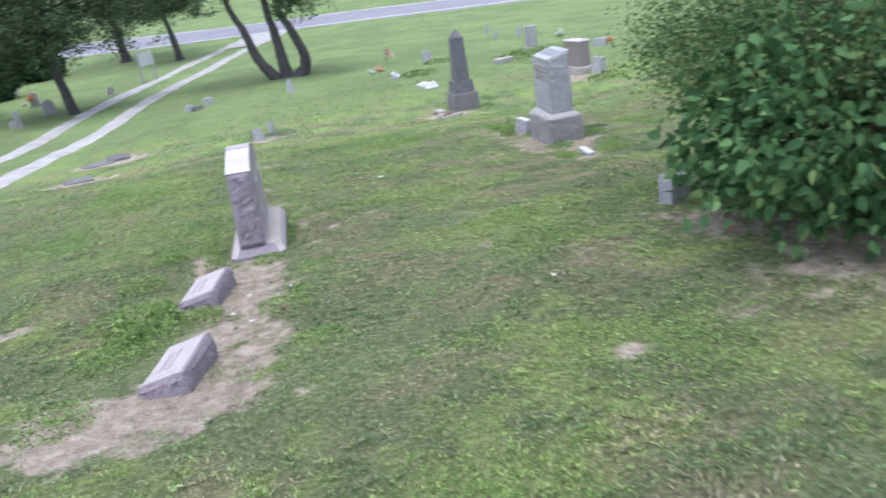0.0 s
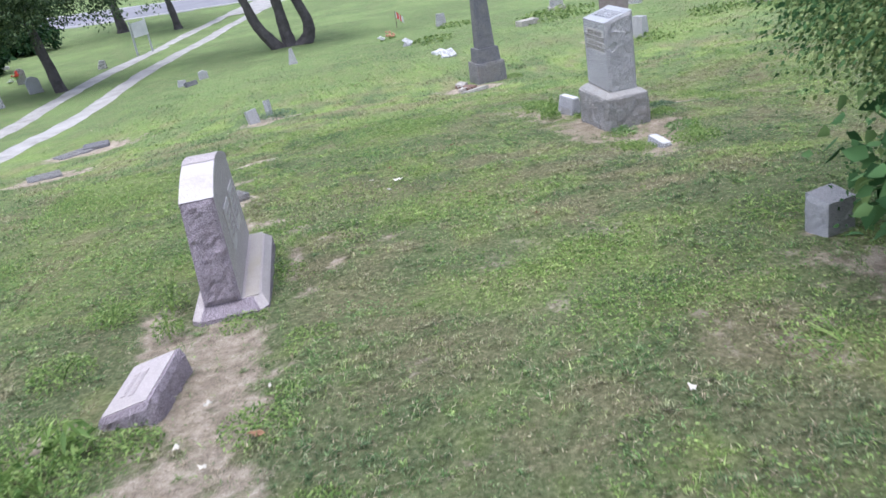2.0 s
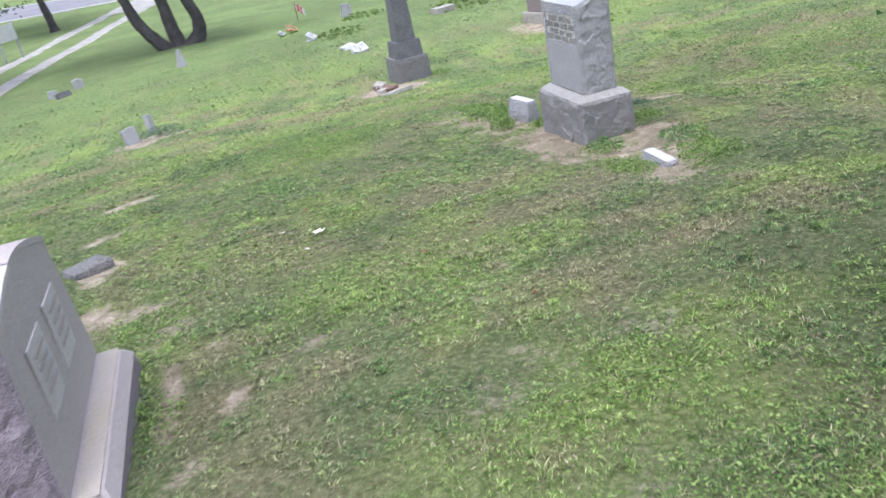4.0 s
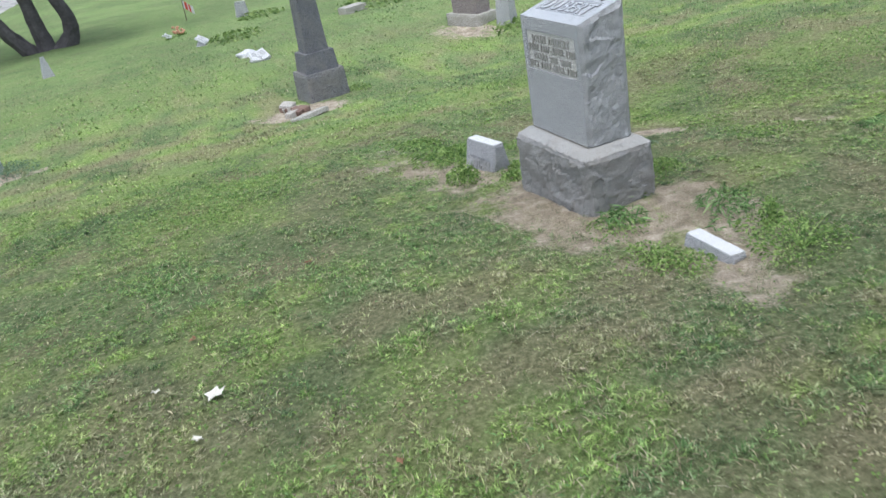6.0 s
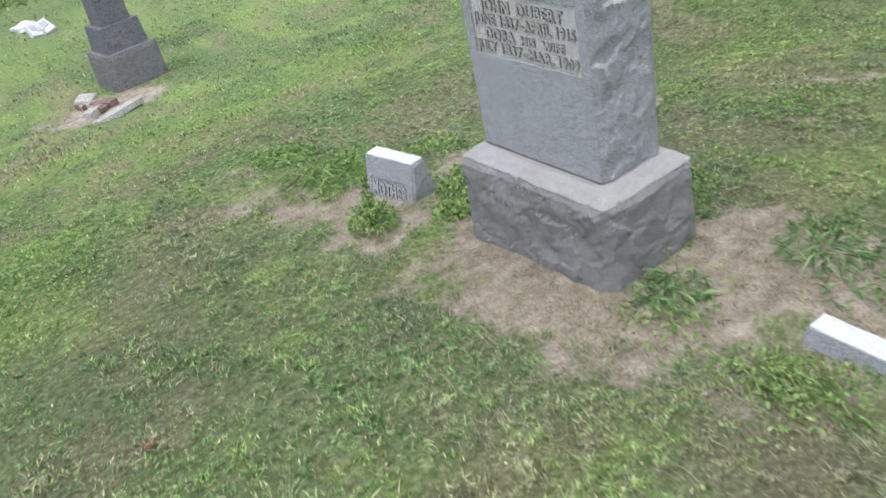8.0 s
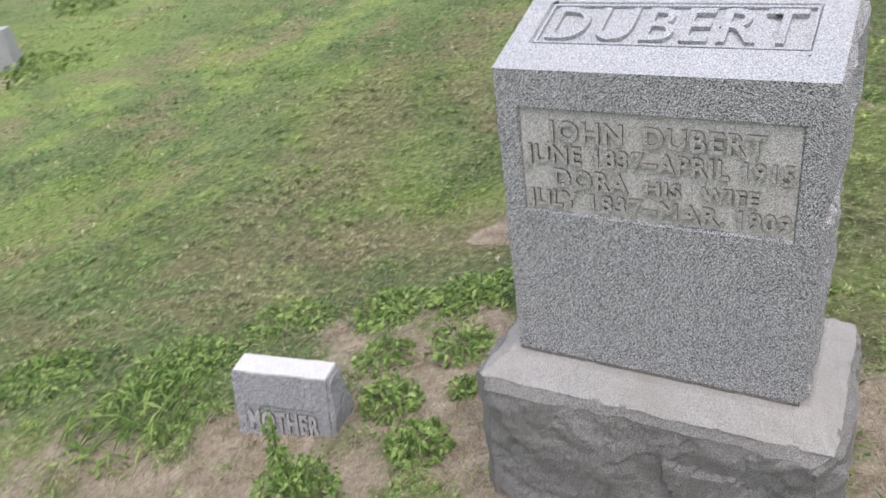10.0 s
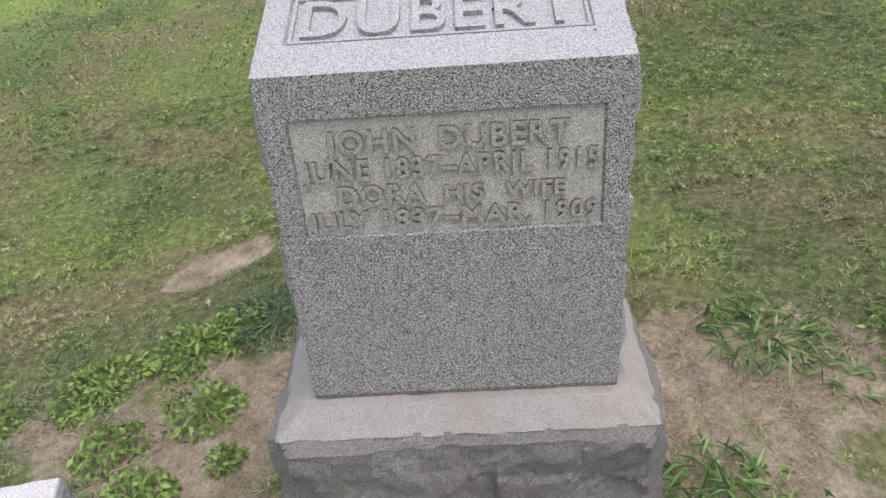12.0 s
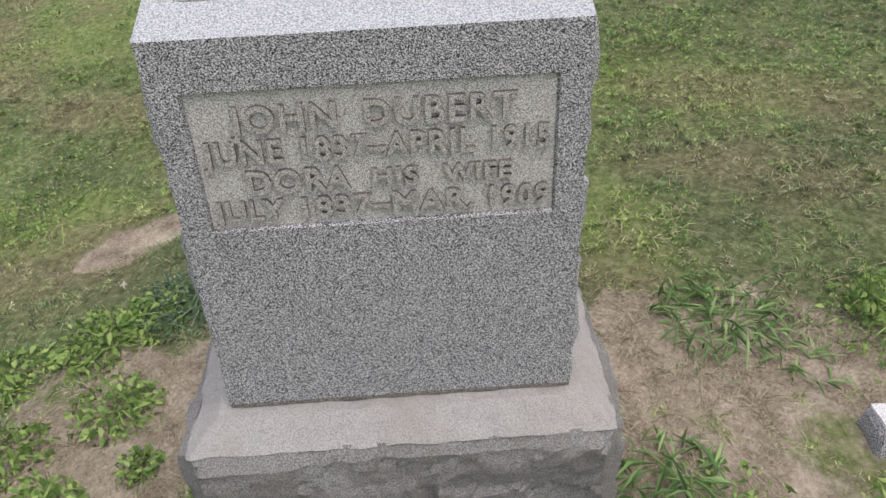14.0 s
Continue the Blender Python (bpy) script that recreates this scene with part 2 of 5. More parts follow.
GRAVEL = mottled("gravel", [(0.3, (0.22, 0.21, 0.19)), (0.5, (0.39, 0.378, 0.358)), (0.7, (0.54, 0.525, 0.5))], 1.6, 0.95, 0.02, 22)
WHITE = mottled("white_paint", [(0.3, (0.5, 0.505, 0.51)), (0.7, (0.72, 0.72, 0.715))], 4, 0.6, 0.001)
LINE = mottled("worn_road_paint", [(0.3, (0.36, 0.36, 0.36)), (0.7, (0.55, 0.55, 0.54))], 3, 0.8, 0.001)
POST = mottled("galvanised_post", [(0.3, (0.3, 0.32, 0.32)), (0.7, (0.45, 0.47, 0.46))], 6, 0.6, 0.001)
RED = mottled("red_petals", [(0.3, (0.45, 0.04, 0.03)), (0.7, (0.7, 0.12, 0.07))], 20, 0.7)
ORANGE = mottled("orange_petals", [(0.3, (0.45, 0.2, 0.12)), (0.7, (0.6, 0.36, 0.24))], 20, 0.7)
BRICK = mottled("brick", [(0.3, (0.14, 0.09, 0.072)), (0.7, (0.27, 0.185, 0.15))], 12, 0.9, 0.006)
BLACK = mottled("droppings", [(0.3, (0.015, 0.014, 0.013)), (0.7, (0.05, 0.045, 0.04))], 60, 0.9)
PAPER = mottled("pale_dry_leaf", [(0.3, (0.5, 0.46, 0.38)), (0.7, (0.72, 0.7, 0.63))], 30, 0.8, 0.001)
RUST = mottled("rust_leaf", [(0.3, (0.19, 0.1, 0.06)), (0.7, (0.33, 0.19, 0.11))], 30, 0.8, 0.001)

# ---- terrain: a slope that runs down to the road and up beyond it ----
YK = (-40, 0, 14, 18, 24, 32, 40, 50, 58, 66, 80, 150, 600)
ZK = (3.6, 0.85, -0.24, -0.5, -0.80, -1.12, -1.34, -1.32, -1.25, -1.0, -0.2, 4, 14)


def terrain(x, y):
    x, y = np.asarray(x, float), np.asarray(y, float)

    def dip(a, b, s):
        return np.exp(-((x - a) ** 2 + (y - b) ** 2) / (2 * s * s))
    f = sum(np.interp(y + o, YK, ZK) for o in (-2, -1, 0, 1, 2)) / 5
    f = f - 0.25 * dip(5.0, 17.5, 2.6) - 0.2 * dip(5.3, 12.6, 1.1) - 0.15 * dip(-3.9, 16.5, 2.5) - 0.3 * dip(-7.5, 24.0, 4.0) - 0.105 * dip(3.6, 9.65, 0.42)
    return f + 0.012 * np.sin(2.1 * x + 0.7 * y) * np.sin(1.7 * y - 0.4 * x) + 0.008 * np.sin(5.3 * x + 1.1) * np.sin(4.7 * y)


def gz(x, y):
    return float(terrain(x, y))


# bare earth: x, y, half length, half width, turn in degrees, strength
BARE = [
    (3.9, 11.72, 0.5, 0.24, -20, 1.0), (4.1, 12.2, 0.3, 0.14, 60, 0.7),
    (3.95, 10.25, 0.3, 0.3, 0, 1.0), (3.6, 10.15, 0.35, 0.25, 0, 0.9), (3.98, 9.9, 0.28, 0.35, 0, 0.9), (3.2, 12.4, 0.5, 0.22, 80, 0.75),
    (2.75, 4.15, 0.8, 0.4, 60, 0.3), (2.5, 5.3, 0.5, 0.3, 80, 0.45), (2.0, 3.6, 0.6, 0.3, 20, 0.4), (4.05, 11.5, 0.42, 0.2, -35, 1.0), (3.7, 11.5, 0.3, 0.2, 20, 0.95), (1.6, 7.2, 0.5, 0.25, 40, 0.45), (0.9, 5.0, 0.5, 0.2, 20, 0.35),
    (3.55, 10.75, 0.95, 0.42, 90, 0.9), (3.3, 10.6, 0.8, 0.28, 95, 0.9), (3.35, 11.9, 0.5, 0.32, 80, 0.95), (4.16, 10.27, 0.17, 0.14, 0, 1.0),
    (3.85, 9.8, 0.42, 0.45, 20, 0.62), (3.7, 9.5, 0.65, 0.28, 60, 0.8), (3.85, 11.75, 0.42, 0.3, 30, 0.85), (5.1, 11.92, 0.3, 0.12, -60, 1.4), (0.5, 7.8, 0.2, 0.08, 75, 0.65), (4.0, 11.72, 0.4, 0.3, 0, 1.15), (-0.31, 12.55, 0.35, 0.14, 20, 1.0), (-0.38, 10.5, 0.4, 0.18, 90, 0.9), (-0.3, 9.45, 0.3, 0.15, 90, 0.9), (5.6, 10.9, 0.4, 0.07, 100, 0.6),
    (3.2, 13.2, 0.4, 0.2, 70, 0.5), (3.0, 12.75, 0.3, 0.2, 30, 0.6), (6.9, 13.1, 0.5, 0.15, 10, 0.4), (8.2, 11.6, 0.55, 0.16, 70, 0.75), (9.5, 11.0, 0.7, 0.25, 60, 0.7), (6.2, 10.6, 0.5, 0.1, 70, 0.55),
    (-0.2, 6.3, 1.35, 0.3, 92, 0.95), (-0.4, 5.2, 0.9, 0.3, 80, 0.8), (-0.75, 4.25, 0.85, 0.42, 10, 1.1), (-0.15, 4.9, 0.7, 0.22, 70, 0.75), (0.2, 8.0, 0.45, 0.08, 88, 0.8), (0.3, 7.35, 0.2, 0.08, 50, 0.6),
    (0.45, 8.5, 0.3, 0.1, 60, 0.5), (0.95, 8.15, 0.3, 0.14, 30, 0.5), (-0.62, 7.1, 0.6, 0.17, 95, 0.85), (-1.0, 6.0, 0.35, 0.12, 80, 0.7), (-2.05, 6.15, 0.3, 0.12, 40, 1.0), (-1.6, 4.4, 0.3, 0.15, 20, 0.6), (0.2, 8.9, 0.4, 0.16, 60, 0.6), (-0.1, 9.3, 0.35, 0.15, 20, 0.7),
    (3.35, 5.6, 1.0, 0.5, 100, 0.62), (2.9, 6.2, 0.4, 0.25, 20, 0.45), (3.9, 4.6, 1.1, 0.8, 60, 0.9), (1.88, 3.8, 0.16, 0.1, 20, 0.9), (2.6, 4.0, 0.35, 0.15, 30, 0.5), (3.0, 4.5, 0.4, 0.16, 60, 0.5), (2.2, 5.4, 0.5, 0.2, 80, 0.42), (1.9, 8.3, 0.5, 0.2, 60, 0.4),
    (0.8, 5.9, 0.3, 0.13, 40, 0.45), (1.7, 6.3, 0.35, 0.15, 60, 0.5), (2.3, 7.3, 0.5, 0.2, 90, 0.45), (3.3, 16.6, 0.6, 0.42, 0, 1.3), (4.25, 17.2, 0.35, 0.25, 0, 0.5),
    (-3.7, 15.5, 0.65, 0.45, 20, 1.2), (-3.6, 17.9, 0.9, 0.55, 20, 1.3), (-0.35, 16.75, 0.55, 0.32, 20, 1.2), (-2.3, 26.3, 1.0, 0.3, 0, 0.7), (6.8, 19.2, 1.2, 0.5, 95, 0.8), (-0.4, 11.4, 0.4, 0.14, 30, 0.55), (5.6, 9.2, 0.5, 0.2, 60, 0.35), (1.1, 12.6, 0.6, 0.2, 20, 0.35), (2.2, 11.3, 0.4, 0.2, 20, 0.3),
]


def bareness(x, y):
    x, y = np.asarray(x, float), np.asarray(y, float)
    out = np.zeros_like(x)
    rag = 0.2 * np.sin(7 * x + 3 * y) * np.sin(9 * y - 4 * x) + 0.22 * np.sin(13 * x - 6 * y + 2) * np.sin(15 * y + 5 * x + 1) + 0.14 * np.sin(29 * x + 11 * y) * np.sin(31 * y - 9 * x + 3)
    for a, b, rx, ry, turn, s in BARE:
        reach = 2.1 * max(rx, ry)
        k = np.nonzero((np.abs(x - a) < reach) & (np.abs(y - b) < reach))[0]
        if not len(k):
            continue
        c, d = math.cos(radians(turn)), math.sin(radians(turn))
        u, v = ((x[k] - a) * c + (y[k] - b) * d) / rx, (-(x[k] - a) * d + (y[k] - b) * c) / ry
        r = np.sqrt(u * u + v * v) + rag[k]
        out[k] = np.maximum(out[k], s * np.clip((1.4 - r) * 0.9, 0, 1))
    return np.clip(out, 0, 1)


# stretches of lawn: x, y, half length, half width, turn in degrees, strength
LUSH = [(1.8, 8.9, 0.8, 0.5, 20, 0.9), (2.1, 6.9, 0.8, 0.4, 15, 1.0), (1.45, 6.7, 0.6, 0.35, 0, 0.8), (1.5, 12.9, 0.8, 0.6, 30, 0.9), (-1.7, 9.2, 0.9, 1.6, 10, 0.7), (4.5, 14.8, 0.8, 0.6, 20, 0.9), (3.2, 14.6, 1.0, 0.5, 30, 0.8),
        (8.2, 18.8, 2.2, 1.2, 20, 0.8), (2.6, 19.5, 2.4, 0.9, 20, 0.8), (4.6, 10.3, 0.35, 0.25, 0, 0.9), (2.7, 9.75, 0.4, 0.2, 30, 0.6), (0.9, 14.5, 1.4, 0.5, 10, 0.8), (0.2, 21.0, 2.5, 1.0, 5, 0.7), (5.6, 9.9, 0.5, 0.22, 60, 0.8), (2.3, 5.9, 0.5, 0.2, 20, 0.7),
        (-2.2, 12.2, 1.6, 0.8, 70, 0.8), (-3.2, 19.5, 2.0, 1.2, 60, 0.7), (6.6, 14.0, 0.9, 0.35, 40, 0.6), (6.0, 11.6, 0.9, 0.4, 30, 0.6), (7.5, 12.4, 1.2, 0.6, 30, 0.7), (5.2, 10.4, 0.5, 0.2, 60, 0.6), (5.6, 13.0, 0.8, 0.35, 40, 0.6)]
DRY = [(0.8, 9.6, 0.6, 0.5, 30, 0.7), (2.9, 8.06, 0.4, 0.16, 10, 1.0), (2.27, 7.7, 0.3, 0.14, 30, 0.9), (2.96, 8.56, 0.3, 0.16, 20, 0.9), (2.2, 9.2, 0.25, 0.12, 20, 0.8), (2.28, 5.4, 0.35, 0.3, 40, 0.9), (2.5, 5.0, 0.6, 0.35, 30, 0.45), (4.9, 12.6, 0.9, 0.3, 100, 0.9), (2.65, 9.2, 0.35, 0.2, 0, 0.8), (6.25, 12.3, 0.45, 0.2, 80, 0.9), (4.8, 9.75, 0.5, 0.22, 60, 0.8),
       (7.1, 10.05, 0.6, 0.3, 60, 0.8), (5.3, 9.4, 0.6, 0.2, 60, 0.7), (2.4, 12.3, 0.6, 0.3, 30, 0.5), (5.6, 11.2, 0.8, 0.25, 80, 0.7), (7.2, 13.2, 0.9, 0.25, 30, 0.8), (0.5, 7.2, 0.4, 0.3, 80, 0.7), (1.0, 5.9, 0.5, 0.25, 20, 0.6), (3.4, 3.9, 0.9, 0.7, 40, 0.35),
       (6.2, 13.5, 1.2, 0.35, 20, 0.7), (1.0, 16.2, 1.3, 0.22, 8, 0.9), (2.4, 15.4, 1.2, 0.2, 15, 0.8), (-1.4, 15.2, 1.2, 0.25, 5, 0.8), (1.6, 18.0, 1.5, 0.25, 10, 0.7), (5.3, 20.5, 1.6, 0.4, 15, 0.7), (3.2, 9.6, 0.5, 0.2, 40, 0.6)]
# dark green lawn; the shade near the shrub is painted with it too
DEEP_AND_SHADED = [(0.6, 5.2, 0.7, 0.5, 20, 0.9), (1.3, 4.9, 0.9, 0.5, 10, 0.7), (-0.95, 6.8, 0.35, 1.2, 0, 0.8), (1.2, 10.5, 0.6, 0.7, 20, 0.8), (1.6, 9.8, 0.6, 0.4, 30, 0.6), (4.55, 11.3, 0.3, 0.25, 0, 0.8), (2.7, 4.2, 1.2, 1.0, 20, 1.0), (1.9, 4.2, 0.8, 0.6, 20, 0.8), (2.2, 12.0, 0.6, 0.35, 30, 0.5), (-1.5, 5.6, 0.6, 1.0, 0, 0.6),
        (3.0, 6.9, 0.4, 0.3, 0, 0.5), (2.2, 9.0, 1.0, 0.45, 20, 0.75), (3.0, 8.7, 0.8, 0.3, 20, 0.7), (1.5, 14.2, 1.3, 0.25, 12, 0.9), (2.0, 16.4, 1.4, 0.22, 10, 0.9), (0.8, 17.3, 1.2, 0.25, 8, 0.8), (2.8, 18.2, 1.3, 0.2, 12, 0.8), (1.9, 11.4, 0.8, 0.4, 30, 0.6), (0.9, 12.0, 0.7, 0.4, 20, 0.6), (4.3, 9.4, 0.5, 0.3, 40, 0.5), (1.0, 3.2, 1.6, 0.9, 0, 0.7), (2.3, 3.0, 1.4, 0.7, 10, 1.0), (0.2, 15.7, 1.1, 0.16, 8, 0.9), (-2.6, 16.4, 1.2, 0.3, 40, 0.6)]


def vnoise(x, y, size, seed):
    """Smooth noise from 0 to 1 with lumps of that size."""
    u, v = np.asarray(x) / size + 1000.3, np.asarray(y) / size + 1000.7
    i, j = np.floor(u).astype(np.int64), np.floor(v).astype(np.int64)
    p, q = u - i, v - j
    p, q = p * p * (3 - 2 * p), q * q * (3 - 2 * q)
    table = np.random.default_rng(seed).uniform(size=65536)

    def at(a, b):
        return table[(a * 7919 + b * 104729 + (a * b) % 251 * 37) % 65536]
    return (at(i, j) * (1 - p) + at(i + 1, j) * p) * (1 - q) + (at(i, j + 1) * (1 - p) + at(i + 1, j + 1) * p) * q


def stretch(x, y, rows, seed, most=0.85, start=0.56):
    """How much of a kind of lawn grows at a place: soft-edged stretches and scattered small spots."""
    x, y = np.asarray(x, float), np.asarray(y, float)
    out = np.zeros_like(x)
    rag = 0.9 * (vnoise(x, y, 0.4, seed) - 0.5) + 0.8 * (vnoise(x, y, 0.13, seed + 1) - 0.5)
    for a, b, rx, ry, turn, s in rows:
        c, d = math.cos(radians(turn)), math.sin(radians(turn))
        k = np.nonzero((np.abs(x - a) < 2 * max(rx, ry)) & (np.abs(y - b) < 2 * max(rx, ry)))[0]
        u, v = ((x[k] - a) * c + (y[k] - b) * d) / rx, (-(x[k] - a) * d + (y[k] - b) * c) / ry
        out[k] = np.maximum(out[k], s * np.clip((1.35 - np.sqrt(u * u + v * v) - rag[k]) * 1.2, 0, 1))
    spots = 0.5 * vnoise(x, y, 0.55, seed + 2) + 0.3 * vnoise(x, y, 0.2, seed + 3) + 0.2 * vnoise(x, y, 0.08, seed + 4)
    return np.clip(np.maximum(out, most * np.clip((spots - start) * 7, 0, 1)), 0, 1)


def lawn_kinds(me, x, y):
    near = np.clip((25 - y) / 8, 0, 1) * np.clip((x + 9) / 4, 0, 1) * np.clip((14 - x) / 4, 0, 1) * np.clip((y + 3) / 3, 0, 1)
    for name, rows, seed, most, start in (("lush", LUSH, 50, 0.95, 0.53), ("dry", DRY, 60, 0.8, 0.57), ("deep", DEEP_AND_SHADED, 70, 0.95, 0.55)):
        me.attributes.new(name, "FLOAT", "POINT").data.foreach_set("value", near * stretch(x, y, rows, seed, most, start))


def mesh_of(name, verts, faces, mats, smooth=False, index=None):
    me = bpy.data.meshes.new(name)
    me.from_pydata(verts, [], faces)
    for m in mats if isinstance(mats, (list, tuple)) else [mats]:
        me.materials.append(m)
    if smooth:
        me.polygons.foreach_set("use_smooth", [True] * len(me.polygons))
    if index is not None:
        me.polygons.foreach_set("material_index", index)
    me.update()
    return me


def spread(lo, hi, fine_lo, fine_hi, step, grow=1.18):
    xs = list(np.arange(fine_lo, fine_hi, step))
    s, v = step, fine_hi
    while v < hi:
        xs.append(v)
        s *= grow
        v += s
    xs.append(hi)
    s, v, left = step, fine_lo, []
    while True:
        s *= grow
        v -= s
        if v <= lo:
            break
        left.append(v)
    return np.array([lo] + left[::-1] + xs)


def build_ground():
    xs, ys = spread(-600, 600, -3.5, 8.5, 0.07), spread(-300, 600, 1.0, 15.5, 0.07)
    X, Y = np.meshgrid(xs, ys)
    x, y = X.ravel(), Y.ravel()
    b = bareness(x, y)
    z = terrain(x, y) - 0.018 * b + 0.006 * np.sin(23 * x + 5 * y) * np.sin(19 * y - 7 * x) * (np.abs(x) < 12)
    w, h = len(xs), len(ys)
    i = np.arange(w * h).reshape(h, w)
    f = np.stack([i[:-1, :-1], i[:-1, 1:], i[1:, 1:], i[1:, :-1]], -1).reshape(-1, 4)
    me = bpy.data.meshes.new("ground")
    me.vertices.add(len(x))
    me.vertices.foreach_set("co", np.stack([x, y, z], 1).ravel())
    me.loops.add(f.size)
    me.loops.foreach_set("vertex_index", f.ravel())
    me.polygons.add(len(f))
    me.polygons.foreach_set("loop_start", np.arange(0, f.size, 4))
    me.polygons.foreach_set("use_smooth", np.ones(len(f), bool))
    me.update(calc_edges=True)
    lawn_kinds(me, x, y)
    me.attributes.new("turf", "FLOAT", "POINT").data.foreach_set("value", np.clip((8.5 - np.abs(x - 2.0)) / 3, 0, 1) * np.clip((16.5 - y) / 5, 0, 1) * np.clip(y + 1, 0, 1))
    me.attributes.new("bare", "FLOAT", "POINT").data.foreach_set("value", b)
    me.materials.append(GROUND)
    tagged(new("ground", me), "patchy mown cemetery lawn with bare earth spots", "lawn", kind="structure")


build_ground()


def strip(name, line, offset, width, mat, lift, label, category, seed, wobble=0.12, step=0.6):
    """A band that follows the terrain along a line of plan points."""
    rnd = random.Random(seed)
    pts = [Vector((*p, 0)) for p in line]
    out = []
    for a, b in zip(pts, pts[1:]):
        n = max(1, int((b - a).length / step))
        out += [a.lerp(b, k / n) for k in range(n)]
    out.append(pts[-1])
    for _ in range(6):
        out = [out[0]] + [(out[k - 1] + out[k] * 2 + out[k + 1]) / 4 for k in range(1, len(out) - 1)] + [out[-1]]
    verts, faces, across = [], [], 6
    for k, p in enumerate(out):
        d = (out[min(k + 1, len(out) - 1)] - out[max(k - 1, 0)]).normalized()
        side = Vector((d.y, -d.x, 0))
        wl, wr = (width / 2 + wobble * (noise.noise(Vector((k * step * 0.45, seed * 7.3 + e, 0))) + 0.5 * noise.noise(Vector((k * step * 1.7, seed * 3.1 + e, 4)))) + rnd.uniform(-0.25, 0.25) * wobble for e in (0, 31))
        for j in range(across + 1):
            u = -wl + (wl + wr) * j / across
            q = p + side * (offset + u)
            edge = 0 if j in (0, across) else 1
            verts.append((q.x, q.y, gz(q.x, q.y) - 0.02 + (lift + 0.02) * edge))
    for k in range(len(out) - 1):
        for j in range(across):
            a = k * (across + 1) + j
            faces.append((a, a + 1, a + across + 2, a + across + 1))
    return tagged(new(name, mesh_of(name, verts, faces, mat, True)), label, category, kind="structure")


LANE = [(-7.2, -6), (-6.9, 6), (-6.75, 15), (-6.55, 21), (-6.1, 28), (-5.2, 36), (-3.9, 44.5), (-2.6, 50.5), (-1.2, 56)]
strip("lane_track_1", LANE, -0.92, 0.75, GRAVEL, 0.03, "pale gravel wheel track of a grassy lane", "lane", 1, 0.07, 0.35)
strip("lane_track_2", LANE, 0.92, 0.75, GRAVEL, 0.03, "pale gravel wheel track of a grassy lane", "lane", 2, 0.07, 0.35)
ROADLINE = [(-160, 104), (-60, 77), (-22, 67.5), (-6, 62), (5, 60.5), (14, 57.5), (60, 43), (160, 10)]
strip("road", ROADLINE, 0, 9.0, ASPHALT, 0.07, "grey asphalt country road", "road", 3, 0.1, 1.5)
strip("road_edge_line_1", ROADLINE, 3.6, 0.1, LINE, 0.085, "white painted road edge line", "road marking", 4, 0.01, 1.5)
strip("road_edge_line_2", ROADLINE, -3.6, 0.1, LINE, 0.085, "white painted road edge line", "road marking", 5, 0.01, 1.5)
strip("lane_apron", [(-2.7, 50.0), (-1.8, 54), (-0.7, 58)], 0, 3.3, GRAVEL, 0.035, "pale gravel apron where the lane meets the road", "lane", 6, 0.3)


# ---- building blocks ----
def part(name, bm, material, parent, label=""):
    me = bpy.data.meshes.new(name)
    bm.to_mesh(me)
    bm.free()
    me.materials.append(material)
    ob = new(name, me)
    ob.parent = parent
    if label:
        ob["label"] = label
    return ob


def thing(name, x, y, z=None, turn=0, label="", category="", group="", rx=0, ry=0, kind=""):
    ob = new(name)
    ob.empty_display_size = 0.1
    ob.matrix_basis = pose(x, y, gz(x, y) if z is None else z, rx, ry, turn)
    return tagged(ob, label, category, group, kind)


def facets(p, s):
    """Hewn stone: tilted chips with broken edges, on a broad uneven swell."""
    q = p * s + noise.noise_vector(p * s * 1.4) * 0.45
    c = noise.voronoi(q)[1][0]
    chip = noise.noise_vector(c * 2.7 + Vector((3.1, 1.7, 5.3))).dot(q - c)
    return 1.1 * chip + 0.55 * noise.noise(p * s * 0.7) + 0.3 * noise.noise(p * s * 2.6 + Vector((7, 3, 1))) + 0.16 * noise.noise(p * s * 8)


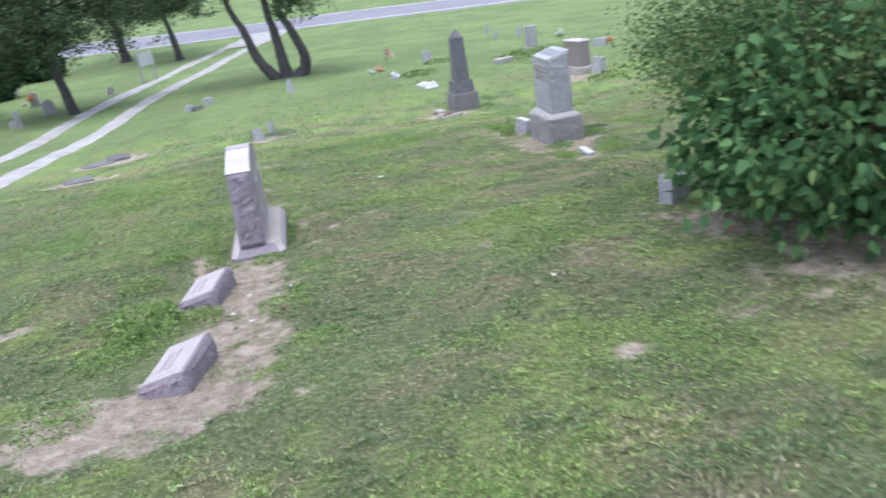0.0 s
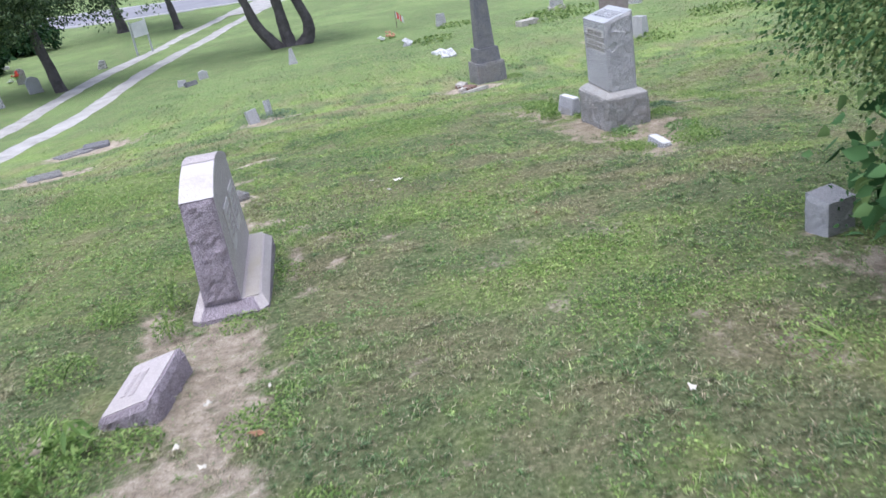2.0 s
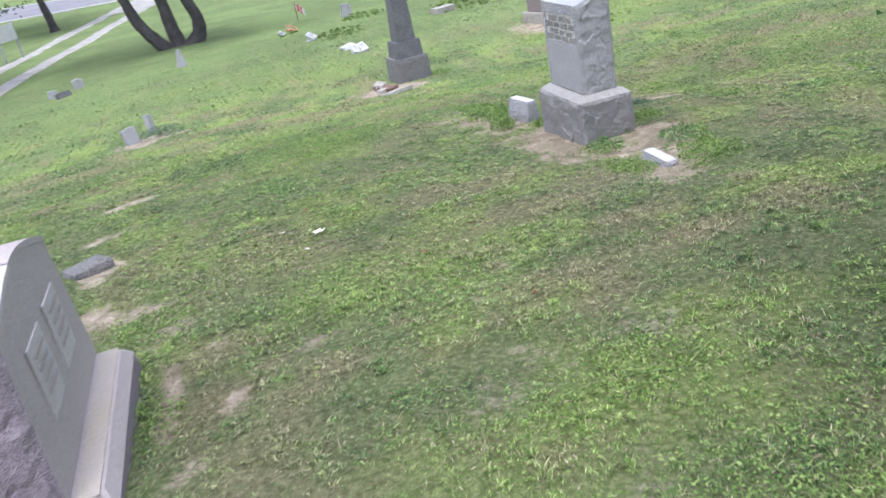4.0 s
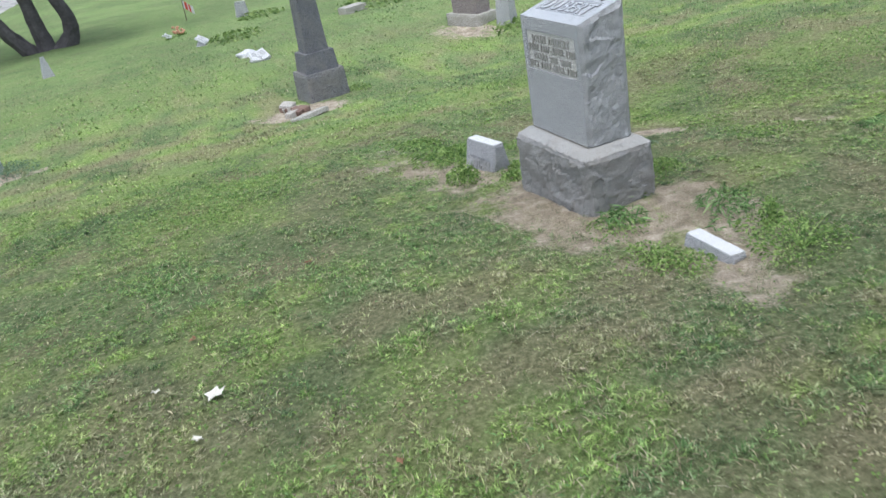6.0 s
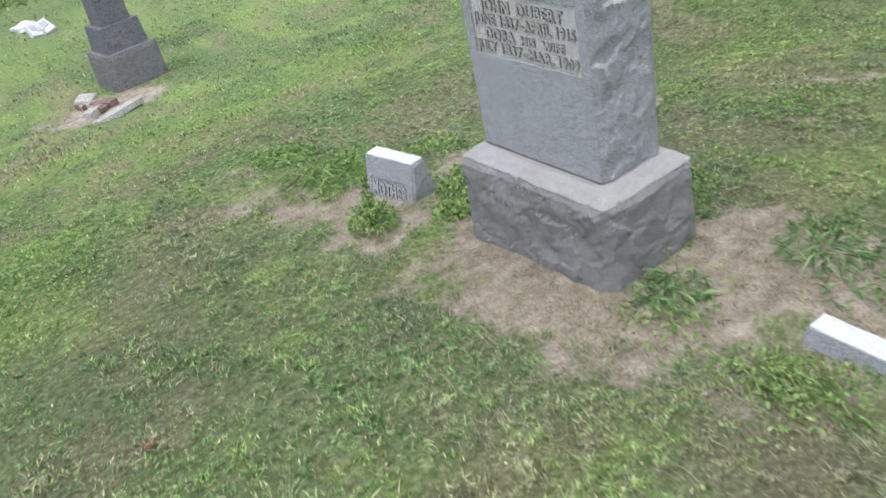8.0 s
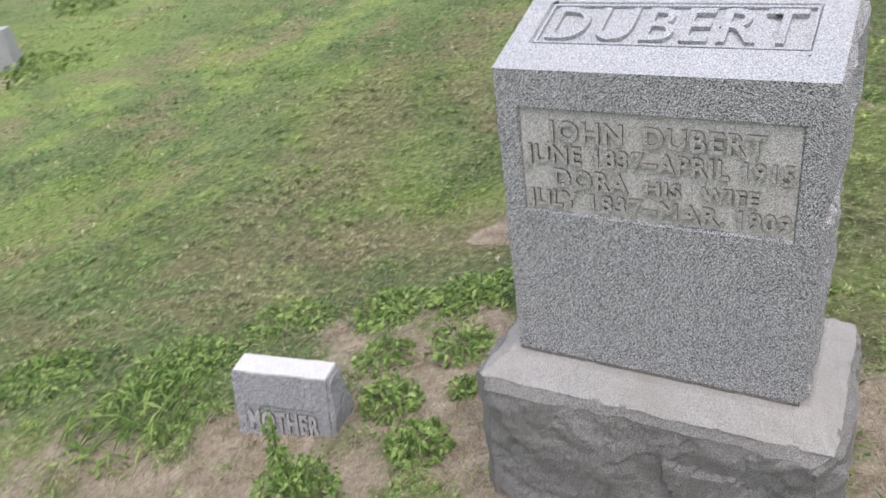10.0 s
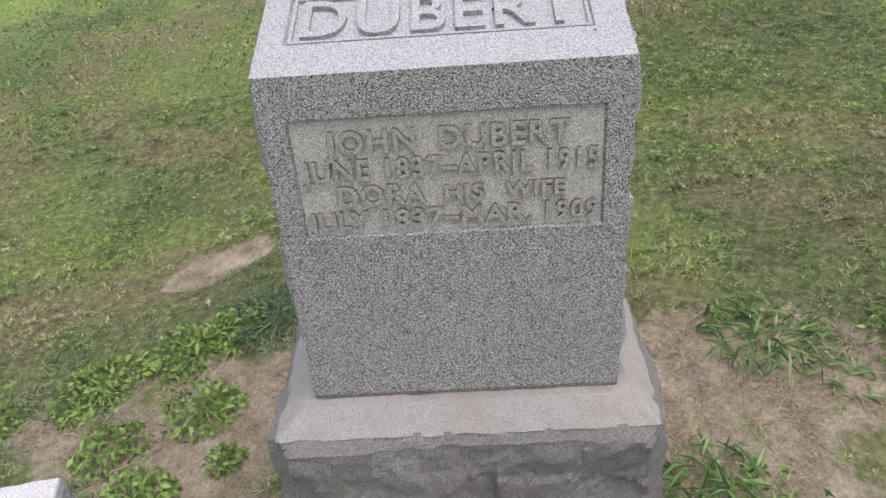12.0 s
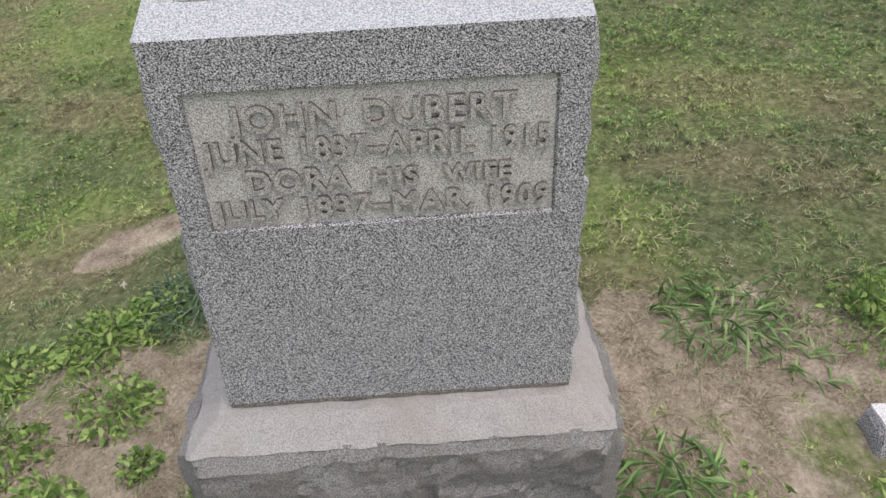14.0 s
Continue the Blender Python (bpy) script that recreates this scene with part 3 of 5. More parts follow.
def block(w, d, h, rough="", amp=0.02, step=0.03, top=None, slant=0.0, seed=0, scale=7, skip="", z0=0.0, arc=0.0, chip=0.004, margin=0.035, bulge=0.0):
    """A stone of width w (x), depth d (y) and height h. rough: the faces hewn rough, of l r f b t. top: (width, depth) of the top.
    slant: how much the back of the top stands above its front. arc: rise of a curved top across the depth or width."""
    bm = bmesh.new()
    tw, td = top or (w, d)
    off = Vector((seed * 3.7, seed * 1.3, seed * 5.9))

    def at(u, v, q):
        ww, dd = w + (tw - w) * q, d + (td - d) * q
        lift = slant * (v + 0.5) * q + arc * q * (1 - (2 * u) ** 2)
        return Vector((u * ww, v * dd, z0 + h * q + lift))
    sides = {"f": (lambda a, b: (a - 0.5, -0.5, b), w, h, (0, -1, 0)), "b": (lambda a, b: (0.5 - a, 0.5, b), w, h, (0, 1, 0)),
             "r": (lambda a, b: (0.5, a - 0.5, b), d, h, (1, 0, 0)), "l": (lambda a, b: (-0.5, 0.5 - a, b), d, h, (-1, 0, 0)),
             "t": (lambda a, b: (a - 0.5, b - 0.5, 1), w, d, (0, 0, 1))}
    for key, (fn, la, lb, n) in sides.items():
        if key in skip:
            continue
        fine = key in rough
        na, nb = (max(2, int(la / step)), max(2, int(lb / step))) if fine else (max(1, int(la / 0.1)) if arc else 2, 2)
        if fine is False and rough:
            na, nb = max(2, int(la / step)), max(2, int(lb / step))
        grid = []
        for j in range(nb + 1):
            row = []
            for i in range(na + 1):
                a, b = i / na, j / nb
                p = at(*fn(a, b))
                if fine:
                    e = min(a * la, (1 - a) * la, b * lb if key == "t" else b * lb + margin, (1 - b) * lb)
                    k = min(1, e / margin)
                    p = p + Vector(n) * ((k * amp * max(0.08, 0.85 + 0.9 * facets(p + off, scale)) + bulge * math.sin(math.pi * min(1, b * 1.05)) * min(1, 6 * a, 6 * (1 - a))))
                q = p + off * 2
                p = p + Vector((noise.noise(q * 30), noise.noise(q * 30 + Vector((5, 0, 0))), noise.noise(q * 30 + Vector((0, 5, 0))))) * chip
                row.append(bm.verts.new(p))
            grid.append(row)
        for j in range(nb):
            for i in range(na):
                bm.faces.new((grid[j][i], grid[j][i + 1], grid[j + 1][i + 1], grid[j + 1][i]))
    bmesh.ops.remove_doubles(bm, verts=bm.verts, dist=0.0008)
    return bm


def merge(bm, other, m=None):
    """Adds the mesh of other, moved by m, to bm."""
    me = bpy.data.meshes.new("tmp")
    other.to_mesh(me)
    other.free()
    if m is not None:
        me.transform(m)
    bm.from_mesh(me)
    bpy.data.meshes.remove(me)
    return bm


def sunk_face(bm, o, ux, uy, W, H, x0, x1, y0, y1, depth):
    """A flat face with a sunk rectangle in it."""
    o, ux, uy = Vector(o), Vector(ux).normalized(), Vector(uy).normalized()
    n = ux.cross(uy)

    def ring(a, b, c, d, k):
        return [bm.verts.new(o + ux * x + uy * y - n * k) for x, y in ((a, c), (b, c), (b, d), (a, d))]
    r0, r1, r2 = ring(0, W, 0, H, 0), ring(x0, x1, y0, y1, 0), ring(x0 + 0.004, x1 - 0.004, y0 + 0.004, y1 - 0.004, depth)
    for p, q in ((r0, r1), (r1, r2)):
        for k in range(4):
            bm.faces.new((p[k], p[(k + 1) % 4], q[(k + 1) % 4], q[k]))
    bm.faces.new(r2)


def lettering(name, text, size, m, parent, material, depth=0.004, bold=0.0016, width=None, align="CENTER", flank=None, spacing=1.12):
    """Raised letters, each a mesh of its own; width: the whole line's length. flank: the material of the narrow flanks,
    a painted dark shade unless given.
    """
    cu = bpy.data.curves.new("tmp", "FONT")
    cu.body, cu.size, cu.extrude, cu.offset, cu.align_x, cu.resolution_u, cu.space_character = text, size, depth / 2, bold, align, 3, spacing
    ob = bpy.data.objects.new("tmp", cu)
    scene.collection.objects.link(ob)
    bpy.context.view_layer.update()
    me = bpy.data.meshes.new_from_object(ob.evaluated_get(bpy.context.evaluated_depsgraph_get()))
    bpy.data.objects.remove(ob)
    bpy.data.curves.remove(cu)
    if width:
        xs = [v.co.x for v in me.vertices]
        me.transform(Matrix.Diagonal((width / (max(xs) - min(xs)), 1, 1, 1)))
    me.transform(m)
    bm = bmesh.new()
    bm.from_mesh(me)
    bpy.data.meshes.remove(me)
    bmesh.ops.remove_doubles(bm, verts=bm.verts, dist=0.00001)
    n = (m.to_3x3() @ Vector((0, 0, 1))).normalized()
    left = set(bm.verts)
    while left:
        heap, isle = [left.pop()], []
        while heap:
            v = heap.pop()
            isle.append(v)
            for ed in v.link_edges:
                o = ed.other_vert(v)
                if o in left:
                    left.discard(o)
                    heap.append(o)
        index = {v: k for k, v in enumerate(isle)}
        faces = {f for v in isle for f in v.link_faces}
        # side faces get the dark tone, so each letter's outline shade is painted
        one = mesh_of(name, [v.co[:] for v in isle], [[index[v] for v in f.verts] for f in faces], [material, flank or JOINT_AND_SHADE], index=[1 if abs(f.normal.dot(n)) < 0.7 else 0 for f in faces])
        new(name, one).parent = parent
    bm.free()


def tube(bm, pts, radii, sides=8, seed=0, rough=0.0):
    rings = []
    for k, p in enumerate(pts):
        p = Vector(p)
        d = (Vector(pts[min(k + 1, len(pts) - 1)]) - Vector(pts[max(k - 1, 0)])).normalized()
        s = d.cross(Vector((0.31, 0.95, 0.1))).normalized()
        t = d.cross(s)
        row = []
        for j in range(sides):
            a = 2 * math.pi * j / sides
            r = radii[k] * (1 + rough * noise.noise(Vector((j * 1.7, k * 0.6, seed))))
            row.append(bm.verts.new(p + (s * math.cos(a) + t * math.sin(a)) * r))
        rings.append(row)
    for a, b in zip(rings, rings[1:]):
        for j in range(sides):
            bm.faces.new((a[j], a[(j + 1) % sides], b[(j + 1) % sides], b[j]))
    bm.faces.new(rings[-1])
    bm.faces.new(rings[0][::-1])
    return bm


def leaves_mesh(name, centres, along, size, mat, rng, aspect=0.5, fold=0.25, droop=0.25, shape="kite"):
    """Many pointed leaves: folded kites, plain scales, or ovate blades that curl down."""
    n = len(centres)
    along = along / np.maximum(np.linalg.norm(along, axis=1, keepdims=True), 1e-6)
    r = rng.normal(size=(n, 3))
    side = np.cross(along, r)
    side /= np.maximum(np.linalg.norm(side, axis=1, keepdims=True), 1e-6)
    up = np.cross(side, along)
    L = (size * rng.uniform(0.65, 1.25, n))[:, None]
    base = centres - along * L * 0.5
    mid = base + along * L * 0.4 - up * L * fold * 0.3
    tip = base + along * L - np.array([0, 0, 1.0]) * L * droop
    left, right = mid + side * L * aspect * 0.5 + up * L * fold * 0.4, mid - side * L * aspect * 0.5 + up * L * fold * 0.4
    if shape == "scale":
        k = (np.arange(n) * 4)[:, None]
        return tri_mesh(name, np.stack([base, left, tip, right], 1).reshape(-1, 3), np.concatenate([k + np.array(c) for c in ((0, 1, 3), (1, 2, 3))], 0), mat)
    if shape == "ovate":
        down = np.array([0, 0, 1.0]) * L * droop
        rib1, rib2 = base + along * L * 0.3, base + along * L * 0.65 - down * 0.4
        w1, w2, lift = side * L * aspect * 0.5, side * L * aspect * 0.36, up * L * fold * 0.35
        V = np.stack([base, rib1 + w1 + lift, rib2 + w2 + lift, tip, rib2 - w2 + lift, rib1 - w1 + lift, rib1, rib2], 1).reshape(-1, 3)
        k = (np.arange(n) * 8)[:, None]
        T = np.concatenate([k + np.array(c) for c in ((0, 6, 1), (6, 7, 1), (7, 2, 1), (7, 3, 2), (0, 5, 6), (6, 5, 7), (7, 5, 4), (7, 4, 3))], 0)
        return tri_mesh(name, V, T, mat)
    V = np.stack([base, left, tip, right, mid], 1).reshape(-1, 3)
    k = (np.arange(n) * 5)[:, None]
    T = np.concatenate([k + np.array(c) for c in ((0, 4, 1), (4, 2, 1), (0, 3, 4), (4, 3, 2))], 0)
    return tri_mesh(name, V, T, mat)


def tri_mesh(name, V, T, mat):
    me = bpy.data.meshes.new(name)
    me.vertices.add(len(V))
    me.vertices.foreach_set("co", np.ascontiguousarray(V, dtype=np.float32).ravel())
    me.loops.add(T.size)
    me.loops.foreach_set("vertex_index", np.ascontiguousarray(T, dtype=np.int32).ravel())
    me.polygons.add(len(T))
    me.polygons.foreach_set("loop_start", np.arange(0, T.size, 3, dtype=np.int32))
    me.update(calc_edges=True)
    me.materials.append(mat)
    return me


# ---- the family monument ----
def monument():
    base, top = -0.1, 0.318
    st = thing("gravestone", 3.7436, 10.8798, base, -90, "tall grey granite gravestone on a rough plinth, slanted lettered top", "gravestone", rx=0.25, ry=-0.55)
    W, D, H = 0.80, 0.465, top - base
    pl = block(W + 0.005, D + 0.005, H, "flrb", 0.028, 0.011, (W - 0.012, D - 0.012), seed=1, scale=6, chip=0.003, margin=0.022, skip="t", bulge=0.006)
    part("plinth", pl, GREY_ROUGH, st, "rock-faced granite plinth stained by soil")
    w, d, h, rise = 0.63, 0.304, 0.709, 0.0865
    z0 = 0.4643
    wash = block(W - 0.006, D - 0.006, z0 - H - 0.002, "flrb", 0.004, 0.012, (w + 0.05, d + 0.05), seed=2, z0=H - 0.003, chip=0.004, margin=0.004)
    part("plinth_top", wash, PLINTH_TOP, st, "weathered pale plinth top that slopes outwards")
    part("joint", block(w + 0.004, d + 0.004, 0.006, "flrb", 0.002, 0.02, seed=6, z0=z0 - 0.004, chip=0.001, margin=0.004), JOINT_AND_SHADE, st, "dark soiled joint under the die")
    die = block(w, d, h, "lr", 0.019, 0.010, (w + 0.004, d), rise, seed=3, scale=8, skip="ft", z0=z0, chip=0.002, margin=0.03)
    f, u = -d / 2, w / 2
    px, pz0, pz1 = 0.275, z0 + 0.389, z0 + 0.629
    sunk_face(die, (-u - 0.004, f, z0), (1, 0, 0), (0, 0, 1), w + 0.008, h, u + 0.004 - px, u + 0.004 + px, 0.389, 0.629, 0.009)
    slope = Vector((0, d, rise))
    L = slope.length
    crown = bmesh.new()
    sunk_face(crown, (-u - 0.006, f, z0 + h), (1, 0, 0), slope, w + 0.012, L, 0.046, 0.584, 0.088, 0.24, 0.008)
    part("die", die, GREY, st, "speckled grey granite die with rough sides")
    part("die_top", crown, GREY_TOP, st, "sloping top with a sunk panel, painted pale for sky light")
    pb = bmesh.new()
    vs = [pb.verts.new((sx, f + 0.0075, sz)) for sx, sz in ((-px + 0.004, pz0 + 0.004), (px - 0.004, pz0 + 0.004), (px - 0.004, pz1 - 0.004), (-px + 0.004, pz1 - 0.004))]
    pb.faces.new(vs)
    panel = part("inscription_panel", pb, PANEL, st, "sunk buff panel with raised lettering")
    up = Matrix.Translation((0, f + 0.0045, 0)) @ pose(0, 0, 0, 90, 0, 0)
    for text, size, zz, width, dx in (("JOHN", 0.060, 0.172, 0.160, -0.130), ("DUBERT", 0.060, 0.172, 0.225, 0.098), ("JUNE", 0.055, 0.120, 0.122, -0.200), ("1837\u2013APRIL", 0.055, 0.120, 0.262, 0.014), ("1915", 0.055, 0.120, 0.088, 0.216),
                                      ("DORA", 0.057, 0.0665, 0.158, -0.126), ("HIS", 0.042, 0.069, 0.072, 0.024), ("WIFE", 0.042, 0.069, 0.107, 0.153),
                                      ("JULY", 0.052, 0.018, 0.112, -0.208), ("1837\u2013MAR.", 0.052, 0.018, 0.272, 0.006), ("1909", 0.052, 0.018, 0.096, 0.214)):
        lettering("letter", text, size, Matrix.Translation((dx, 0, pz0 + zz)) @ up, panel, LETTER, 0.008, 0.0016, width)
    ang = math.degrees(math.atan2(rise, d))
    on_top = Matrix.Translation((0, f, z0 + h)) @ pose(0, 0, 0, ang, 0, 0)
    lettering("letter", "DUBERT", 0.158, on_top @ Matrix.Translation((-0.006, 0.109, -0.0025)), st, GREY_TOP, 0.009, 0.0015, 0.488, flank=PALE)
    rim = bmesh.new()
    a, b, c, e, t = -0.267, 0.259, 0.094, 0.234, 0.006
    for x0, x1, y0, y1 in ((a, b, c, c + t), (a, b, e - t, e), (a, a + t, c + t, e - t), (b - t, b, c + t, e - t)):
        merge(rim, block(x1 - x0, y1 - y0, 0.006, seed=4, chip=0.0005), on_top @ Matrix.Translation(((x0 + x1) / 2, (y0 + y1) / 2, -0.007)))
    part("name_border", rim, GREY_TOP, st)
    rng = np.random.default_rng(5)
    spots = bmesh.new()
    for sx, sy, r in ((0.205, 0.262, 0.013), (0.19, 0.27, 0.009), (0.215, 0.268, 0.008), (0.10, 0.16, 0.009), (-0.245, 0.25, 0.005), (-0.265, 0.24, 0.006), (0.26, 0.075, 0.004), (0.19, 0.2, 0.006)):
        merge(spots, ball(r, 0.35, int(rng.integers(99))), on_top @ Matrix.Translation((sx, sy, -0.001)))
    tagged(part("bird_droppings", spots, BLACK, st, "dark dried bird droppings"), kind="stuff")


def ball(r, flat=1.0, seed=0, rough=0.35, sub=2):
    bm = bmesh.new()
    bmesh.ops.create_icosphere(bm, subdivisions=sub, radius=r)
    for v in bm.verts:
        v.co *= 1 + rough * noise.noise(v.co / r * 1.3 + Vector((seed, 0, 0)))
        v.co.z *= flat
    return bm


monument()


def bars(parent, m, width, rows, height, gap, rnd, mat):
    """Worn lettering that cannot be read: low raised bars."""
    bm = bmesh.new()
    for k in range(rows):
        x = -width / 2
        while x < width / 2 - 0.01:
            l = min(rnd.uniform(0.018, 0.034), width / 2 - x)
            merge(bm, block(l, height, 0.004, seed=k, chip=0.0006), m @ Matrix.Translation((x + l / 2, -k * (height + gap), 0)))
            x += l + 0.008
    return tagged(part("worn_lettering", bm, mat, parent), kind="stuff")


def slant_marker(x, y, z, turn, w, h, depth, top_d, label, seed, rows=1, word=""):
    st = thing("grave_marker", x, y, z, turn, label, "grave marker", "pale corner markers by the tall gravestone")
    bm = block(w, depth, h, "lr", 0.012, 0.016, (w * 0.97, top_d), 0.0, seed=seed, scale=10, chip=0.002, skip="f", margin=0.012)
    tilt = math.atan2((depth - top_d) / 2, h)
    up = Vector((0, math.sin(tilt), math.cos(tilt)))
    L = h / math.cos(tilt)
    sunk_face(bm, (-w / 2, -depth / 2, 0), (1, 0, 0), up, w * 0.985, L, 0.03, w - 0.045, L * 0.22 if word else L * 0.16, L * 0.6 if word else L * 0.5, 0.006)
    part("stone", bm, SPECKLED, st)
    # thin cap in a whiter stone, painting the bright sky on the top
    part("top", block(w * 0.965, top_d - 0.004, 0.006, "flrb", 0.002, 0.016, seed=seed + 2, z0=h - 0.001, chip=0.002, margin=0.006), PALE_TOP, st, "white top with sky light painted in")
    m = Matrix.Translation((0, -depth / 2, 0)) @ Matrix.Rotation(-tilt, 4, "X") @ pose(0, 0, 0, 90, 0, 0)
    if word:
        lettering("letter", word, 0.098, m @ Matrix.Translation((-0.004, L * 0.28, -0.003)), st, PALE, 0.008, 0.0032, 0.25)
    else:
        bars(st, m @ Matrix.Translation((0, L * 0.26, -0.006)), w - 0.13, rows, L * 0.15, 0.02, random.Random(seed), PALE)
    return st


slant_marker(3.61, 12.045, -0.235, -79, 0.335, 0.275, 0.20, 0.085, "small pale marble marker with sloping face in bare soil", 11, word="MOTHER")
slant_marker(3.72, 9.645, -0.19, -91, 0.35, 0.245, 0.19, 0.085, "small pale marble marker sunk deep in the soil", 12)


# ---- the pink granite stone with its base and two low markers ----
def pink_stone():
    st = thing("gravestone", -0.22, 7.80, 0.14, 0, "purplish granite gravestone with curved top and rough ends", "gravestone")
    def ring(hx, hy, cut, z, bm):
        return [bm.verts.new((0.035 + x, y, z)) for x, y in ((-hx + cut, -hy), (hx - cut, -hy), (hx, -hy + cut), (hx, hy - cut), (hx - cut, hy), (-hx + cut, hy), (-hx, hy - cut), (-hx, -hy + cut))]
    foot, bevel = bmesh.new(), bmesh.new()
    for bm, (lo, hi) in ((foot, ((0.245, 0.69, 0.04, 0.0), (0.238, 0.675, 0.05, 0.175))), (bevel, ((0.237, 0.674, 0.05, 0.175), (0.2, 0.59, 0.05, 0.236)))):
        r0, r1 = ring(*lo, bm), ring(*hi, bm)
        for k in range(8):
            if bm is foot or k % 4:
                bm.faces.new((r0[k], r0[(k + 1) % 8], r1[(k + 1) % 8], r1[k]))
        bm.faces.new(r1)
    # the two end slopes join the darker foot; the other facets are paler
    for y in (-1, 1):
        q = [foot.verts.new((0.035 + a, y * b, z)) for a, b, z in ((-0.187, 0.674, 0.175), (0.187, 0.674, 0.175), (0.15, 0.59, 0.236), (-0.15, 0.59, 0.236))]
        foot.faces.new(q[::-y])
    part("base", foot, PINK, st, "purplish granite base")
    part("base_bevel", bevel, PINK_SMOOTH, st, "paler sloping edge of the base")
    part("base_wash", merge(bmesh.new(), block(0.085, 1.16, 0.008, "flrb", 0.003, 0.03, seed=26, chip=0.003), Matrix.Translation((0.178, 0.0, 0.233))), LICHEN, st, "pale lichened strip of the base before the die")
    bm = bmesh.new()
    n, m, w, L, h = 26, 20, 0.205, 1.05, 0.65

    def top(s):
        return h + 0.12 * (1 - (abs(s) / 0.5) ** 1.7)
    rows = []
    for j in range(m + 1):
        q = j / m
        ring = []
        for i in range(n + 1):
            s = -0.5 + i / n
            zz = 0.24 + top(s) * q
            ring.append((s * L * (1.15 - 0.15 * q), zz))
        rows.append(ring)
    front = bmesh.new()
    for sx, side in ((-1, bm), (1, front)):
        g = [[side.verts.new((sx * w / 2 * (1.12 - 0.12 * j / m), yy, zz)) for yy, zz in rows[j]] for j in range(m + 1)]
        for j in range(m):
            for i in range(n):
                f = (g[j][i], g[j][i + 1], g[j + 1][i + 1], g[j + 1][i])
                side.faces.new(f if sx > 0 else f[::-1])
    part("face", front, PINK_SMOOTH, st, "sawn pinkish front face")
    for end in (0, n):
        k = 8
        g = []
        for j in range(m + 1):
            yy, zz = rows[j][end]
            row = []
            for i in range(k + 1):
                u = -1 + 2 * i / k
                p = Vector((u * w / 2 * (1.12 - 0.12 * j / m), yy, zz))
                if 0 < i < k and 0 < j < m:
                    p.y += (-1 if end == 0 else 1) * (0.016 + 0.022 * facets(p, 11))
                row.append(bm.verts.new(p))
            g.append(row)
        for j in range(m):
            for i in range(k):
                f = (g[j][i], g[j][i + 1], g[j + 1][i + 1], g[j + 1][i])
                bm.faces.new(f if end == 0 else f[::-1])
    bmesh.ops.remove_doubles(bm, verts=bm.verts, dist=0.0005)
    part("die", bm, PINK, st, "purplish granite die with rock-faced end")
    # the pale cap paints the sky's glare into the stone's colour
    cap = bmesh.new()
    g = []
    for i in range(n + 1):
        yy, zz = rows[m][i]
        g.append([cap.verts.new((sx * w / 2 * 1.01, yy * 1.01, zz + dz)) for sx, dz in ((-1, -0.02), (-1, 0.004), (1, 0.004), (1, -0.02))])
    for a, b in zip(g, g[1:]):
        for j in range(3):
            cap.faces.new((a[j], b[j], b[j + 1], a[j + 1]))
    part("top", cap, PINK_TOP, st, "smooth curved top with sky glare painted pale")
    # layer over the far stretch, in the duller tone beyond the painted glare
    ridge = bmesh.new()
    g = []
    for i in range(11, n + 1):
        yy, zz = rows[m][i]
        g.append([ridge.verts.new((sx * (w / 2 + 0.003), yy * 1.012, zz + dz)) for sx, dz in ((-1, -0.021), (-1, 0.008), (1, 0.008), (1, -0.021))])
    for a, b in zip(g, g[1:]):
        for j in range(3):
            ridge.faces.new((a[j], b[j], b[j + 1], a[j + 1]))
    part("top_ridge", ridge, PINK_SMOOTH, st, "duller pinkish far stretch of the top")
    for dy in (-0.2, 0.2):
        pb = block(0.008, 0.26, 0.3, seed=25, chip=0.001)
        merge_m = Matrix.Translation((w / 2 + 0.012, dy, 0.45))
        b2 = merge(bmesh.new(), pb, merge_m)
        pnl = part("inscription_panel", b2, PINK_TOP, st, "pale inscription panel")
        bars(pnl, Matrix.Translation((w / 2 + 0.019, dy, 0.70)) @ pose(0, 0, 0, 90, 0, 90), 0.18, 4, 0.022, 0.03, random.Random(7 + int(dy * 10)), PINK_SMOOTH)


pink_stone()


def low_marker(x, y, turn, seed, sink=0.1):
    st = thing("low_grave_marker", x, y, gz(x, y) - sink, turn, "low rough purplish granite marker with a polished sloping top", "grave marker", "low granite markers in a bare strip")
    w, d, front, rise = 0.54, 0.31, 0.155, 0.075
    part("stone", block(w, d, front, "flrb", 0.018, 0.02, (w - 0.05, d - 0.04), rise, seed=seed, scale=8, chip=0.004, margin=0.02), PINK, st)
    tilt = math.atan2(rise, d - 0.04)
    m = Matrix.Translation((0, -(d - 0.04) / 2, front)) @ Matrix.Rotation(tilt, 4, "X")
    face = part("lettered_face", merge(bmesh.new(), block(0.47, 0.25, 0.006, seed=seed + 1, chip=0.003), m @ Matrix.Translation((0, 0.137, 0.0))), PINK_SMOOTH, st, "smooth pale lettered face")
    bars(face, m @ Matrix.Translation((0, 0.13, 0.006)), 0.24, 2, 0.03, 0.02, random.Random(seed), PINK_SMOOTH)


low_marker(-0.54, 6.22, -100, 31)
low_marker(-0.55, 4.72, -102, 34)


